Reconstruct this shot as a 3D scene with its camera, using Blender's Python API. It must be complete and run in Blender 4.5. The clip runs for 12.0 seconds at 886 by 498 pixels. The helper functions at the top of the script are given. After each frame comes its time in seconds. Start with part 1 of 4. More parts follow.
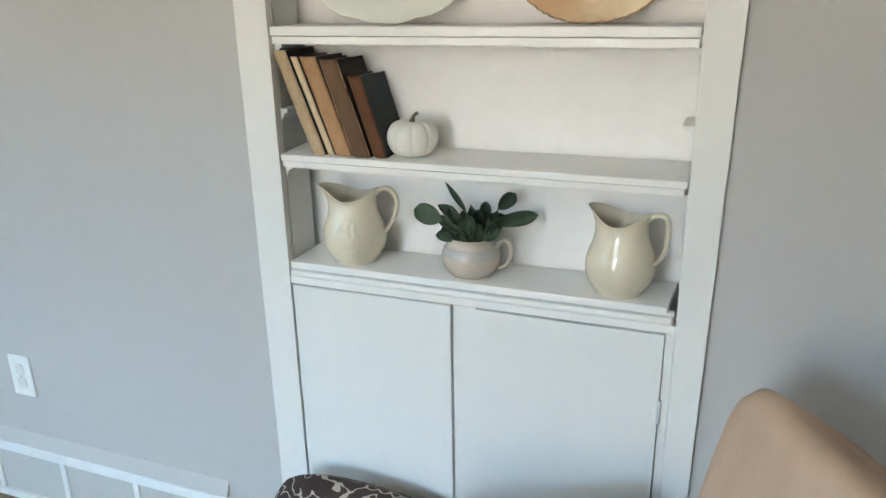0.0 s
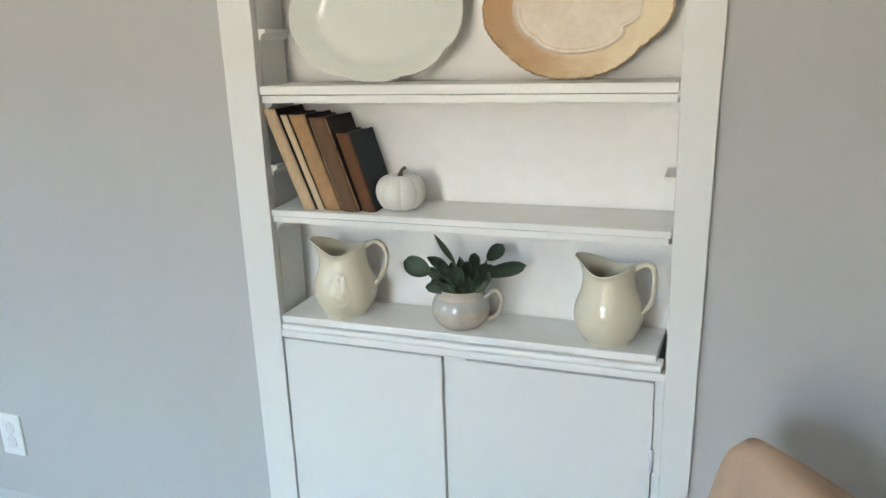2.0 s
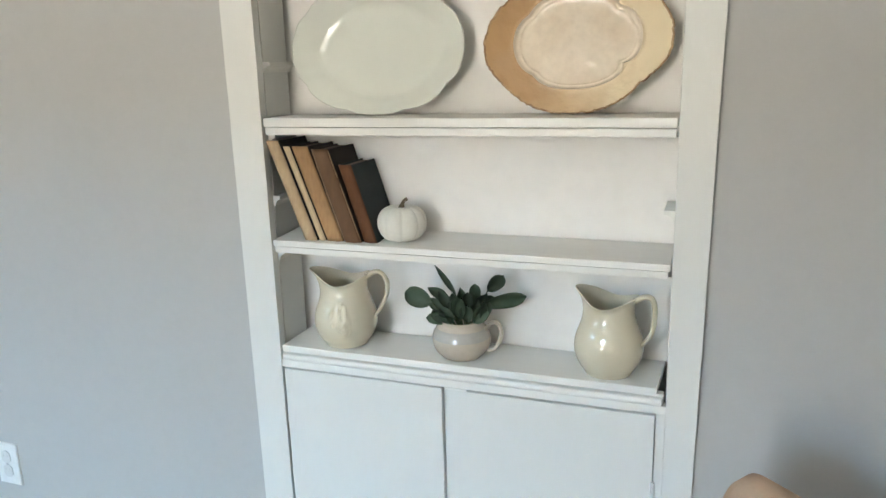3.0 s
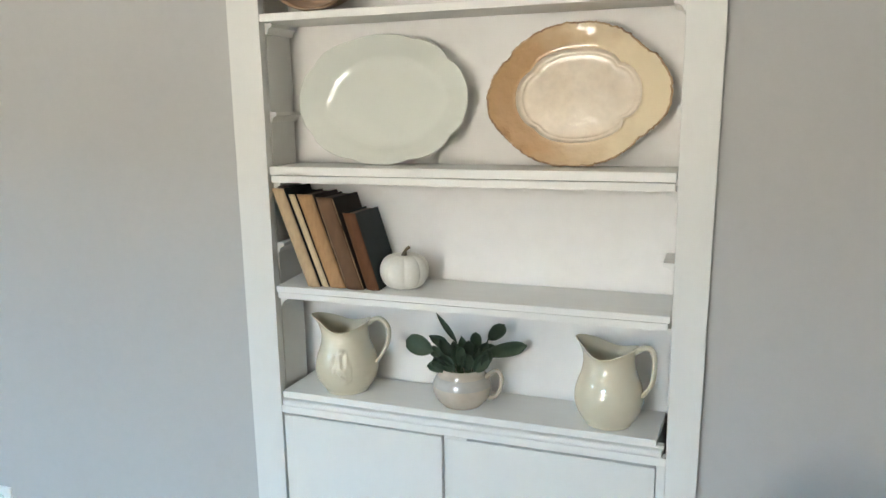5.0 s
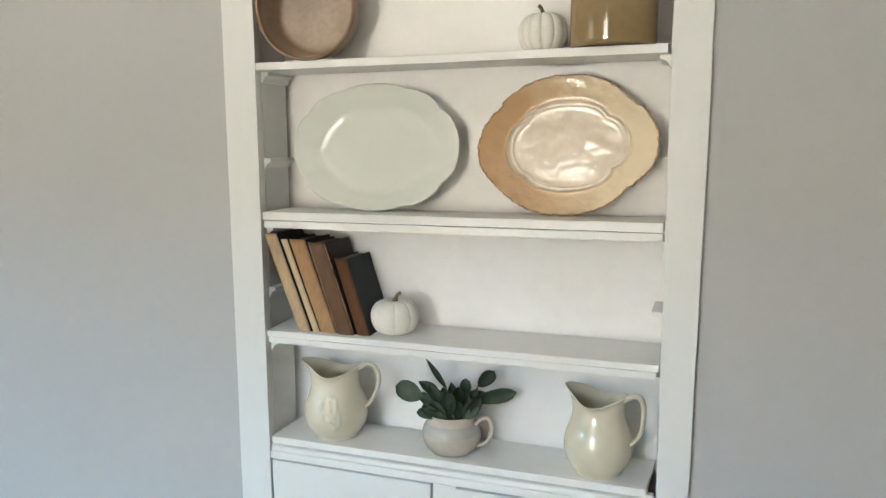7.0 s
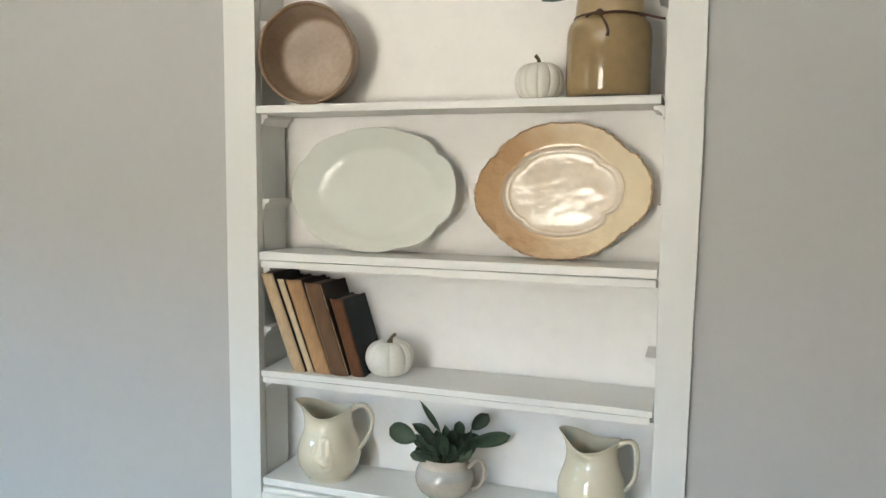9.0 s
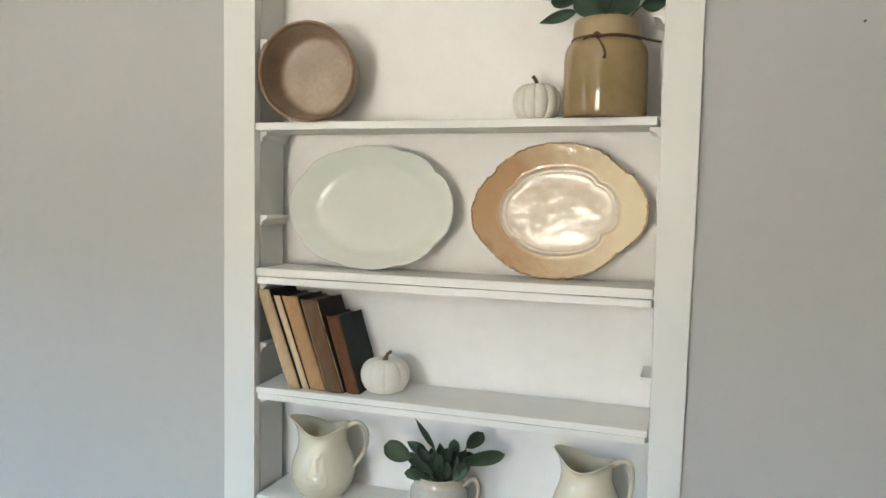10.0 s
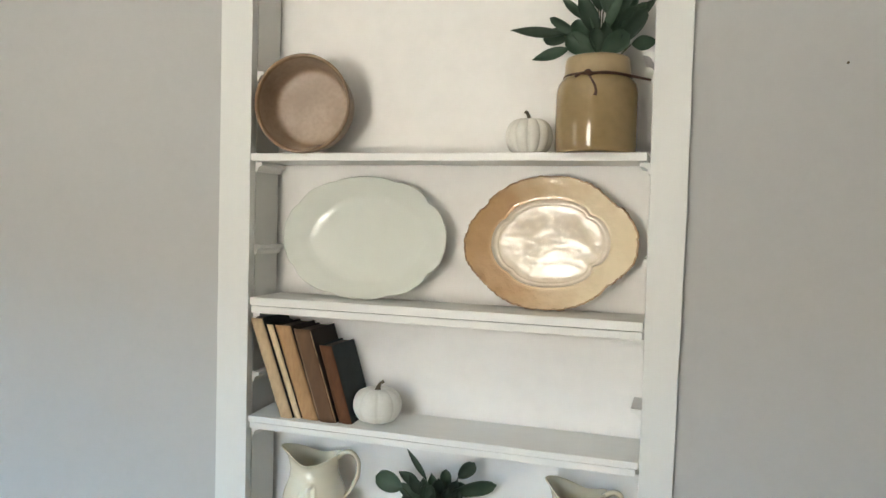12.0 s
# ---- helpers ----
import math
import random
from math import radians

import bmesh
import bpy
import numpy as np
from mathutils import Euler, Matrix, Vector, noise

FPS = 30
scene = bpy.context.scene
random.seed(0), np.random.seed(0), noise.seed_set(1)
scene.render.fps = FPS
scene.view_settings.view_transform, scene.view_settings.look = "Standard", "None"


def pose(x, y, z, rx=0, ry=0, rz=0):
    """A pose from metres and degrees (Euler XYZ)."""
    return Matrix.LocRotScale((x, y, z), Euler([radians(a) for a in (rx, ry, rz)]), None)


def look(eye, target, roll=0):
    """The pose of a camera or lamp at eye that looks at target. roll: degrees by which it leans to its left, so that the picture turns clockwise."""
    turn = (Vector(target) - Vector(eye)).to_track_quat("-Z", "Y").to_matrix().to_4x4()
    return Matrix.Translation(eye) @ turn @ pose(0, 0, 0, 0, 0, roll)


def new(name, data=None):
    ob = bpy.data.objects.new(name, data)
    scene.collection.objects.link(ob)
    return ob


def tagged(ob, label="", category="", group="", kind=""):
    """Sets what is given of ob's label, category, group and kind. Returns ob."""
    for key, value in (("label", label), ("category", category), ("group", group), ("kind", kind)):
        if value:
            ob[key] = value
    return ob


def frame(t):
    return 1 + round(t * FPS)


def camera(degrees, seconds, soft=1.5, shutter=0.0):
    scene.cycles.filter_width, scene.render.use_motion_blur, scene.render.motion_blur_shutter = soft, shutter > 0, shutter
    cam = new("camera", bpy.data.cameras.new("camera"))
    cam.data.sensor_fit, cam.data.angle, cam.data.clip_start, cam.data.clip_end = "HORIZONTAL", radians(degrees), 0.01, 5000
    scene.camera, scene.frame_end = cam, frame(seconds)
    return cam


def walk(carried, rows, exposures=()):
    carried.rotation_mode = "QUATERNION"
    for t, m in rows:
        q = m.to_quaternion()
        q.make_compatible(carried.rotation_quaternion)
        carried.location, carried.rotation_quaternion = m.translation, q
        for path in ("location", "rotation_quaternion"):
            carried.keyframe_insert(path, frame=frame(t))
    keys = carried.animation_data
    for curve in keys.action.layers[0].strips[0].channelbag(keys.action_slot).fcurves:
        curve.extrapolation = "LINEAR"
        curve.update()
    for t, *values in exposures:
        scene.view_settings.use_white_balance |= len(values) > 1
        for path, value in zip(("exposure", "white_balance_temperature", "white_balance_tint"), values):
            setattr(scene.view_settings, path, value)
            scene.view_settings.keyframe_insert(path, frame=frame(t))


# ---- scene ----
cam = camera(61.6, 12.0)

PATH = [
    (0, (0.807, -1.214, 1.35), (0.126, 0.548, 0.693), -1.0),
    (0.5, (0.809, -1.211, 1.354), (0.128, 0.562, 0.728), -1.4),
    (1, (0.813, -1.217, 1.36), (0.135, 0.567, 0.761), -1.5),
    (1.5, (0.816, -1.218, 1.368), (0.139, 0.574, 0.792), -1.7),
    (2, (0.819, -1.219, 1.37), (0.143, 0.582, 0.823), -1.9),
    (2.5, (0.817, -1.223, 1.378), (0.144, 0.588, 0.859), -1.9),
    (3, (0.816, -1.225, 1.384), (0.141, 0.594, 0.901), -1.6),
    (5, (0.815, -1.238, 1.403), (0.137, 0.605, 1.025), -0.9),
    (5.5, (0.814, -1.239, 1.407), (0.136, 0.609, 1.057), -0.7),
    (6, (0.816, -1.238, 1.411), (0.138, 0.615, 1.084), -0.6),
    (6.5, (0.816, -1.243, 1.418), (0.143, 0.616, 1.115), -0.5),
    (7, (0.822, -1.245, 1.42), (0.157, 0.621, 1.143), -0.3),
    (9, (0.818, -1.258, 1.436), (0.171, 0.625, 1.252), 0.5),
    (9.5, (0.814, -1.263, 1.44), (0.177, 0.626, 1.276), 0.9),
    (10, (0.816, -1.265, 1.438), (0.181, 0.627, 1.3), 1.1),
    (10.5, (0.818, -1.266, 1.448), (0.188, 0.628, 1.32), 1.1),
    (11, (0.817, -1.266, 1.448), (0.192, 0.631, 1.338), 1.1),
    (11.5, (0.818, -1.273, 1.459), (0.201, 0.626, 1.36), 1.1),
    (12, (0.815, -1.28, 1.456), (0.203, 0.622, 1.377), 1.5),
]
walk(cam, [(t, look(eye, aim, roll)) for t, eye, aim, roll in PATH],
     exposures=((0, -0.25), (3, -0.23), (6, -0.23), (9, -0.25), (12, -0.25)))

# ---- light ----
world = bpy.data.worlds.new("world")
scene.world = world
world.use_nodes = True
wn = world.node_tree
sky = wn.nodes.new("ShaderNodeTexSky")
sky.sky_type = 'NISHITA'
sky.sun_disc = False
sky.sun_elevation = radians(42)
sky.sun_rotation = radians(20)
wn.links.new(sky.outputs[0], wn.nodes["Background"].inputs[0])
wn.nodes["Background"].inputs[1].default_value = 0.1

sun = new("sun", bpy.data.lights.new("sun", 'SUN'))
sun.data.energy = 3.0
sun.data.angle = radians(0.5)
sun.data.color = (1.0, 0.95, 0.88)
sun.matrix_world = look((1.0, 6.0, 5.5), (0, 0, 0))


def window_lamp(eye, target, size_x, size_y, watts, colour):
    lamp = new("window_light", bpy.data.lights.new("window_light", 'AREA'))
    lamp.data.shape = 'RECTANGLE'
    lamp.data.size, lamp.data.size_y = size_x, size_y
    lamp.data.energy = watts
    lamp.data.color = colour
    lamp.matrix_world = look(eye, target)
    return lamp


# the windows' openings: light from the ground, trees and houses outside
window_lamp((-2.66, -2.45, 1.45), (0.0, -0.9, 2.60), 0.85, 1.35, 11, (1.0, 0.935, 0.825))
window_lamp((-0.12, -3.46, 1.41), (0.25, 0.0, 2.80), 0.64, 1.24, 64, (1.0, 0.935, 0.825))
# unseen lamp added as sunlit ground: warm fill through that window to the ceiling
window_lamp((-0.12, -3.85, 0.55), (0.1, -1.6, 2.45), 1.3, 0.6, 400, (1.0, 0.935, 0.83))
# the open sky beyond them, which reaches mostly the lower part of the far wall
window_lamp((-0.3, -6.4, 3.15), (-0.3, 0.0, 1.8), 7.0, 0.8, 2600, (0.40, 0.70, 1.0))
window_lamp((-5.6, -3.6, 3.65), (0.0, -1.0, 1.8), 6.0, 1.6, 2700, (0.30, 0.63, 1.0))


# ---- materials ----
def material(name, colour, rough=0.5, second=None, scale=6.0, amount=0.5, fine=90.0, fine_amount=0.12,
             bump=0.1, bump_scale=250.0, stretch=(1, 1, 1), coat=0.0, metal=0.0, bump_dist=0.001):
    """Base colour varied by broad and fine noise, with a fine relief."""
    m = bpy.data.materials.new(name)
    m.use_nodes = True
    nt = m.node_tree
    b = nt.nodes["Principled BSDF"]
    co = nt.nodes.new("ShaderNodeTexCoord")
    mp = nt.nodes.new("ShaderNodeMapping")
    mp.inputs["Scale"].default_value = stretch
    nt.links.new(co.outputs["Object"], mp.inputs[0])

    def noise_node(s, detail):
        n = nt.nodes.new("ShaderNodeTexNoise")
        n.inputs["Scale"].default_value = s
        n.inputs["Detail"].default_value = detail
        nt.links.new(mp.outputs[0], n.inputs["Vector"])
        return n

    def mixed(fac, a, c2):
        x = nt.nodes.new("ShaderNodeMix")
        x.data_type = 'RGBA'
        nt.links.new(fac, x.inputs[0])
        for sock, v in ((x.inputs[6], a), (x.inputs[7], c2)):
            if isinstance(v, tuple):
                sock.default_value = (*v[:3], 1)
            else:
                nt.links.new(v, sock)
        return x.outputs[2]

    def scaled(sock, lo, hi, out):
        r = nt.nodes.new("ShaderNodeMapRange")
        r.inputs[1].default_value, r.inputs[2].default_value = lo, hi
        r.inputs[3].default_value, r.inputs[4].default_value = 0, out
        nt.links.new(sock, r.inputs[0])
        return r.outputs[0]

    second = second or tuple(c * 0.85 for c in colour)
    broad = noise_node(scale, 4)
    grain = noise_node(fine, 3)
    c = mixed(scaled(broad.outputs[0], 0.35, 0.7, amount), colour, second)
    c = mixed(scaled(grain.outputs[0], 0.4, 0.75, fine_amount), c, tuple(v * 0.6 for v in second))
    nt.links.new(c, b.inputs["Base Color"])
    rr = nt.nodes.new("ShaderNodeMapRange")
    rr.inputs[3].default_value, rr.inputs[4].default_value = rough * 0.75, min(rough * 1.3, 1)
    nt.links.new(broad.outputs[0], rr.inputs[0])
    nt.links.new(rr.outputs[0], b.inputs["Roughness"])
    b.inputs["Metallic"].default_value = metal
    b.inputs["Coat Weight"].default_value = coat
    b.inputs["Coat Roughness"].default_value = 0.05
    bn = noise_node(bump_scale, 3)
    bp = nt.nodes.new("ShaderNodeBump")
    bp.inputs["Strength"].default_value = bump
    bp.inputs["Distance"].default_value = bump_dist
    nt.links.new(bn.outputs[0], bp.inputs["Height"])
    nt.links.new(bp.outputs[0], b.inputs["Normal"])
    bn.name = "relief"
    return m


M_WALL = material("wall_paint", (0.455, 0.45, 0.435), 0.7, (0.43, 0.428, 0.418), 1.6, 0.6, 45, 0.05, 0.25, 160)
M_CEIL = material("ceiling_paint", (0.78, 0.77, 0.74), 0.8)
M_FLOOR = material("floor_carpet", (0.25, 0.2, 0.13), 0.9, (0.2, 0.16, 0.1), 5, 0.6, 300, 0.5, 0.8, 700, bump_dist=0.004)
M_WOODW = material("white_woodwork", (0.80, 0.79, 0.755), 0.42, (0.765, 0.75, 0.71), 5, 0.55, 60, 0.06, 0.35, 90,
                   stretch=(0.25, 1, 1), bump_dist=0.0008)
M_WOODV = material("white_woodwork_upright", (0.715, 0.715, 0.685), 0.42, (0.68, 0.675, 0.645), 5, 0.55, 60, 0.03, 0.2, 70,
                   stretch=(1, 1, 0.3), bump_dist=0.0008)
M_BACK = material("white_plaster_back", (0.85, 0.83, 0.80), 0.5, (0.81, 0.785, 0.75), 6, 0.7, 30, 0.08, 0.45, 35,
                  bump_dist=0.0012)
M_METAL = material("painted_metal", (0.74, 0.75, 0.75), 0.4, None, 12, 0.4)
M_PLASTIC = material("white_plastic", (0.78, 0.78, 0.76), 0.3, None, 20, 0.2, bump=0.02)
M_GREYPL = material("grey_white_plastic", (0.50, 0.50, 0.485), 0.35, None, 20, 0.2, bump=0.02)
M_SOCKET = material("socket_plastic", (0.68, 0.68, 0.66), 0.35, None, 20, 0.2, bump=0.02)
M_STEEL = material("steel", (0.5, 0.5, 0.5), 0.35, metal=1.0)
M_IRONSTONE = material("white_ironstone", (0.70, 0.715, 0.655), 0.06, (0.66, 0.665, 0.60), 5, 0.6, 25, 0.04, 0.10, 22, bump_dist=0.0008)
M_CREAM = material("cream_glaze", (0.69, 0.63, 0.485), 0.025, (0.63, 0.56, 0.415), 9, 0.5, 60, 0.06, 0.07, 30, bump_dist=0.0006)
M_MUG = material("beige_glaze", (0.54, 0.475, 0.39), 0.035, (0.47, 0.41, 0.33), 14, 0.6, 90, 0.15, 0.10, 45, bump_dist=0.0006)
M_MUGBAND = material("grey_glaze_band", (0.46, 0.44, 0.40), 0.12, (0.38, 0.37, 0.34), 20, 0.5, 90, 0.12, 0.1, 45)
M_JAR = material("tan_stoneware", (0.30, 0.215, 0.105), 0.08, (0.25, 0.175, 0.08), 10, 0.7, 70, 0.2, 0.15, 40, bump_dist=0.0006)
M_JARNECK = material("tan_stoneware_neck", (0.37, 0.28, 0.155), 0.3, (0.32, 0.235, 0.12), 10, 0.7, 70, 0.2, 0.15, 40)
M_BOWL = material("brown_stoneware", (0.40, 0.30, 0.215), 0.38, (0.28, 0.20, 0.135), 14, 0.8, 110, 0.25, 0.25, 150)
M_BOWLRIM = material("brown_stoneware_rim", (0.29, 0.195, 0.12), 0.4, (0.17, 0.105, 0.06), 30, 0.8, 110, 0.25, 0.2, 150)
M_PUMP = material("white_pumpkin", (0.76, 0.735, 0.67), 0.5, (0.70, 0.66, 0.57), 25, 0.6, 150, 0.12, 0.2, 200)
M_STEM = material("pumpkin_stem", (0.13, 0.10, 0.055), 0.7, (0.08, 0.06, 0.035), 60, 0.8, 200, 0.4, 0.5, 300)
M_LEATHER = material("brown_leather_cord", (0.07, 0.03, 0.016), 0.6, (0.04, 0.018, 0.01), 60, 0.6)
M_STALK = material("plant_stalk", (0.09, 0.12, 0.055), 0.6, (0.06, 0.08, 0.04), 60, 0.6)
M_TAN = material("tan_upholstery", (0.46, 0.325, 0.23), 0.85, (0.375, 0.26, 0.18), 4, 0.7, 300, 0.18, 0.5, 9, stretch=(3.2, 3.2, 0.55), bump_dist=0.006)
M_LEG = material("dark_wood_leg", (0.06, 0.035, 0.02), 0.4, stretch=(1, 1, 0.1))
M_PAGES = material("aged_pages", (0.115, 0.085, 0.055), 0.9, (0.075, 0.055, 0.035), 10, 0.6, 500, 0.4, 0.4, 600, stretch=(6, 1, 0.2))


def cloth(name, colour, second, wear):
    return material(name, colour, 0.82, second, 26, wear, 160, 0.35, 0.4, 420, stretch=(1, 1, 0.3))


def leaf_material(name, a, b2):
    """Dusty leaf green, each leaf a little lighter or darker than its neighbours."""
    m = material(name, a, 0.5, b2, 30, 0.8, 140, 0.2, 0.3, 220)
    nt = m.node_tree
    b = nt.nodes["Principled BSDF"]
    old = b.inputs["Base Color"].links[0].from_socket
    info = nt.nodes.new("ShaderNodeObjectInfo")
    r = nt.nodes.new("ShaderNodeMapRange")
    r.inputs[3].default_value, r.inputs[4].default_value = 0.7, 1.45
    nt.links.new(info.outputs["Random"], r.inputs[0])
    x = nt.nodes.new("ShaderNodeMix")
    x.data_type, x.blend_type = 'RGBA', 'MULTIPLY'
    x.inputs[0].default_value = 1.0
    nt.links.new(old, x.inputs[6])
    nt.links.new(r.outputs[0], x.inputs[7])
    nt.links.new(x.outputs[2], b.inputs["Base Color"])
    return m


M_LEAF = leaf_material("sage_leaf", (0.058, 0.094, 0.055), (0.098, 0.135, 0.088))
M_LEAFD = leaf_material("deep_green_leaf", (0.044, 0.084, 0.050), (0.078, 0.124, 0.084))


M_PLATTER = material("tan_platter_rim", (0.66, 0.505, 0.315), 0.075, (0.50, 0.32, 0.15), 11, 1.0, 60, 0.25, 0.8, 40, bump_dist=0.0032)
M_PLATTER_EDGE = material("chipped_brown_edge", (0.56, 0.39, 0.22), 0.25, (0.20, 0.105, 0.05), 38, 0.95, 160, 0.4, 0.6, 90, bump_dist=0.002)
M_PLATTER_WELL = material("pale_crazed_well", (0.79, 0.69, 0.56), 0.05, (0.70, 0.57, 0.42), 14, 0.8, 70, 0.2, 0.5, 22, bump_dist=0.0024)


def stained(m, pale, dark):
    """Heat stain across the rim: darker to one end, with a ragged border."""
    nt = m.node_tree
    b = nt.nodes["Principled BSDF"]
    old = b.inputs["Base Color"].links[0].from_socket
    co = nt.nodes.new("ShaderNodeTexCoord")
    sep = nt.nodes.new("ShaderNodeSeparateXYZ")
    nt.links.new(co.outputs["Object"], sep.inputs[0])
    n = nt.nodes.new("ShaderNodeTexNoise")
    n.inputs["Scale"].default_value = 14
    nt.links.new(co.outputs["Object"], n.inputs["Vector"])
    add = nt.nodes.new("ShaderNodeMath")
    add.operation = 'MULTIPLY_ADD'
    add.inputs[1].default_value = 0.22
    nt.links.new(n.outputs[0], add.inputs[0])
    nt.links.new(sep.outputs["X"], add.inputs[2])
    r = nt.nodes.new("ShaderNodeMapRange")
    r.inputs[1].default_value, r.inputs[2].default_value = 0.01, 0.19
    nt.links.new(add.outputs[0], r.inputs[0])
    x = nt.nodes.new("ShaderNodeMix")
    x.data_type = 'RGBA'
    nt.links.new(r.outputs[0], x.inputs[0])
    x.inputs[6].default_value = (*dark, 1)
    x.inputs[7].default_value = (*pale, 1)
    y = nt.nodes.new("ShaderNodeMix")
    y.data_type = 'RGBA'
    y.inputs[0].default_value = 0.85
    nt.links.new(old, y.inputs[6])
    nt.links.new(x.outputs[2], y.inputs[7])
    nt.links.new(y.outputs[2], b.inputs["Base Color"])


stained(M_PLATTER, (0.82, 0.70, 0.49), (0.49, 0.30, 0.145))
for m in (M_PLATTER, M_PLATTER_WELL, M_CREAM, M_MUG, M_MUGBAND, M_JAR):
    m.node_tree.nodes["Principled BSDF"].inputs["IOR"].default_value = 1.62
M_PLATTER_WELL.node_tree.nodes["Principled BSDF"].inputs["IOR"].default_value = 1.55
M_PLATTER_WELL.node_tree.nodes["relief"].inputs["Roughness"].default_value = 0.55


def pillow_material():
    """Dark brown fabric with a pale, curling vine print."""
    m = material("brown_print_fabric", (0.035, 0.018, 0.014), 0.85, (0.025, 0.013, 0.01), 20, 0.5, 500, 0.2, 0.4, 900)
    nt = m.node_tree
    b = nt.nodes["Principled BSDF"]
    old = b.inputs["Base Color"].links[0].from_socket
    co = nt.nodes.new("ShaderNodeTexCoord")
    w = nt.nodes.new("ShaderNodeTexWave")
    w.wave_type = 'RINGS'
    w.inputs["Scale"].default_value = 15.0
    w.inputs["Distortion"].default_value = 7.0
    w.inputs["Detail"].default_value = 0.6
    w.inputs["Detail Scale"].default_value = 2.6
    nt.links.new(co.outputs["Object"], w.inputs["Vector"])
    r = nt.nodes.new("ShaderNodeMapRange")
    r.inputs[1].default_value, r.inputs[2].default_value = 0.94, 0.965
    nt.links.new(w.outputs[1], r.inputs[0])
    x = nt.nodes.new("ShaderNodeMix")
    x.data_type = 'RGBA'
    nt.links.new(r.outputs[0], x.inputs[0])
    nt.links.new(old, x.inputs[6])
    x.inputs[7].default_value = (0.42, 0.36, 0.30, 1)
    nt.links.new(x.outputs[2], b.inputs["Base Color"])
    return m


M_PILLOW = pillow_material()


# ---- mesh helpers ----
def smooth(bm, angle=None):
    for f in bm.faces:
        f.smooth = True
    if angle:
        for e in bm.edges:
            if len(e.link_faces) == 2 and e.calc_face_angle(0) > radians(angle):
                e.smooth = False
    return bm


def mesh_of(name, bm, mat):
    me = bpy.data.meshes.new(name)
    bmesh.ops.recalc_face_normals(bm, faces=bm.faces)
    bm.to_mesh(me)
    bm.free()
    me.materials.append(mat)
    return me


def thing(name, at, label, category, group="", kind=""):
    ob = new(name)
    ob.matrix_world = at if isinstance(at, Matrix) else Matrix.Translation(at)
    ob.empty_display_size = 0.05
    return tagged(ob, label, category, group, kind)


def part(name, bm, mat, parent, label="", m=None):
    """One mesh under a thing or a part, in the thing's own coordinates."""
    ob = new(name, mesh_of(name, bm, mat))
    ob.parent = parent
    if m is not None:
        ob.matrix_basis = m
    if label:
        tagged(ob, label)
    return ob


def whole(name, bm, mat, label, category, group="", kind="", m=None):
    ob = new(name, mesh_of(name, bm, mat))
    if m is not None:
        ob.matrix_world = m
    return tagged(ob, label, category, group, kind)


def add_box(bm, x0, x1, y0, y1, z0, z1, bevel=0.0, segs=2):
    g = bmesh.ops.create_cube(bm, size=1)
    vs = g["verts"]
    for v in vs:
        v.co = Vector((x0 + (v.co.x + 0.5) * (x1 - x0), y0 + (v.co.y + 0.5) * (y1 - y0), z0 + (v.co.z + 0.5) * (z1 - z0)))
    if bevel:
        es = list({e for v in vs for e in v.link_edges})
        bmesh.ops.bevel(bm, geom=es, offset=bevel, segments=segs, profile=0.6, affect='EDGES')
    return bm


def box(x0, x1, y0, y1, z0, z1, bevel=0.0, segs=2):
    return add_box(bmesh.new(), x0, x1, y0, y1, z0, z1, bevel, segs)


def worn_box(x0, x1, y0, y1, z0, z1, bevel=0.0015, amp=0.0006, step=0.03, seed=0):
    """A long board whose edges waver a little, as old painted wood does."""
    bm = bmesh.new()
    size = (x1 - x0, y1 - y0, z1 - z0)
    add_box(bm, x0, x1, y0, y1, z0, z1)
    axis = max(range(3), key=lambda i: size[i])
    n = max(2, int(size[axis] / step))
    for i in range(1, n):
        p = [x0, y0, z0]
        p[axis] += size[axis] * i / n
        no = [0, 0, 0]
        no[axis] = 1
        bmesh.ops.bisect_plane(bm, geom=bm.verts[:] + bm.edges[:] + bm.faces[:], plane_co=p, plane_no=no)
    es = [e for e in bm.edges if len(e.link_faces) == 2 and e.calc_face_angle(0) > 1.0]
    bmesh.ops.bevel(bm, geom=es, offset=bevel, segments=2, profile=0.6, affect='EDGES')
    for v in bm.verts:
        d = noise.noise_vector(v.co * 14 + Vector((seed * 7.3, seed, 0)))
        d[axis] = 0
        v.co += d * amp
    return bm


def lathe(profile, segs=64, shape=None):
    """Turns a profile of (radius, z) round the z axis; shape(theta, r, z) may move each point."""
    bm = bmesh.new()
    rings = []
    for r, z in profile:
        if r < 1e-5:
            rings.append([bm.verts.new(shape(0.0, 0.0, z) if shape else (0, 0, z))])
            continue
        ring = []
        for i in range(segs):
            t = 2 * math.pi * i / segs
            p = Vector((r * math.cos(t), r * math.sin(t), z))
            if shape:
                p = shape(t, r, z)
            ring.append(bm.verts.new(p))
        rings.append(ring)
    for a, b in zip(rings, rings[1:]):
        for i in range(segs):
            j = (i + 1) % segs
            if len(a) == 1 and len(b) == 1:
                continue
            if len(a) == 1:
                bm.faces.new((a[0], b[i], b[j]))
            elif len(b) == 1:
                bm.faces.new((a[i], b[0], a[j]))
            else:
                bm.faces.new((a[i], b[i], b[j], a[j]))
    return smooth(bm)


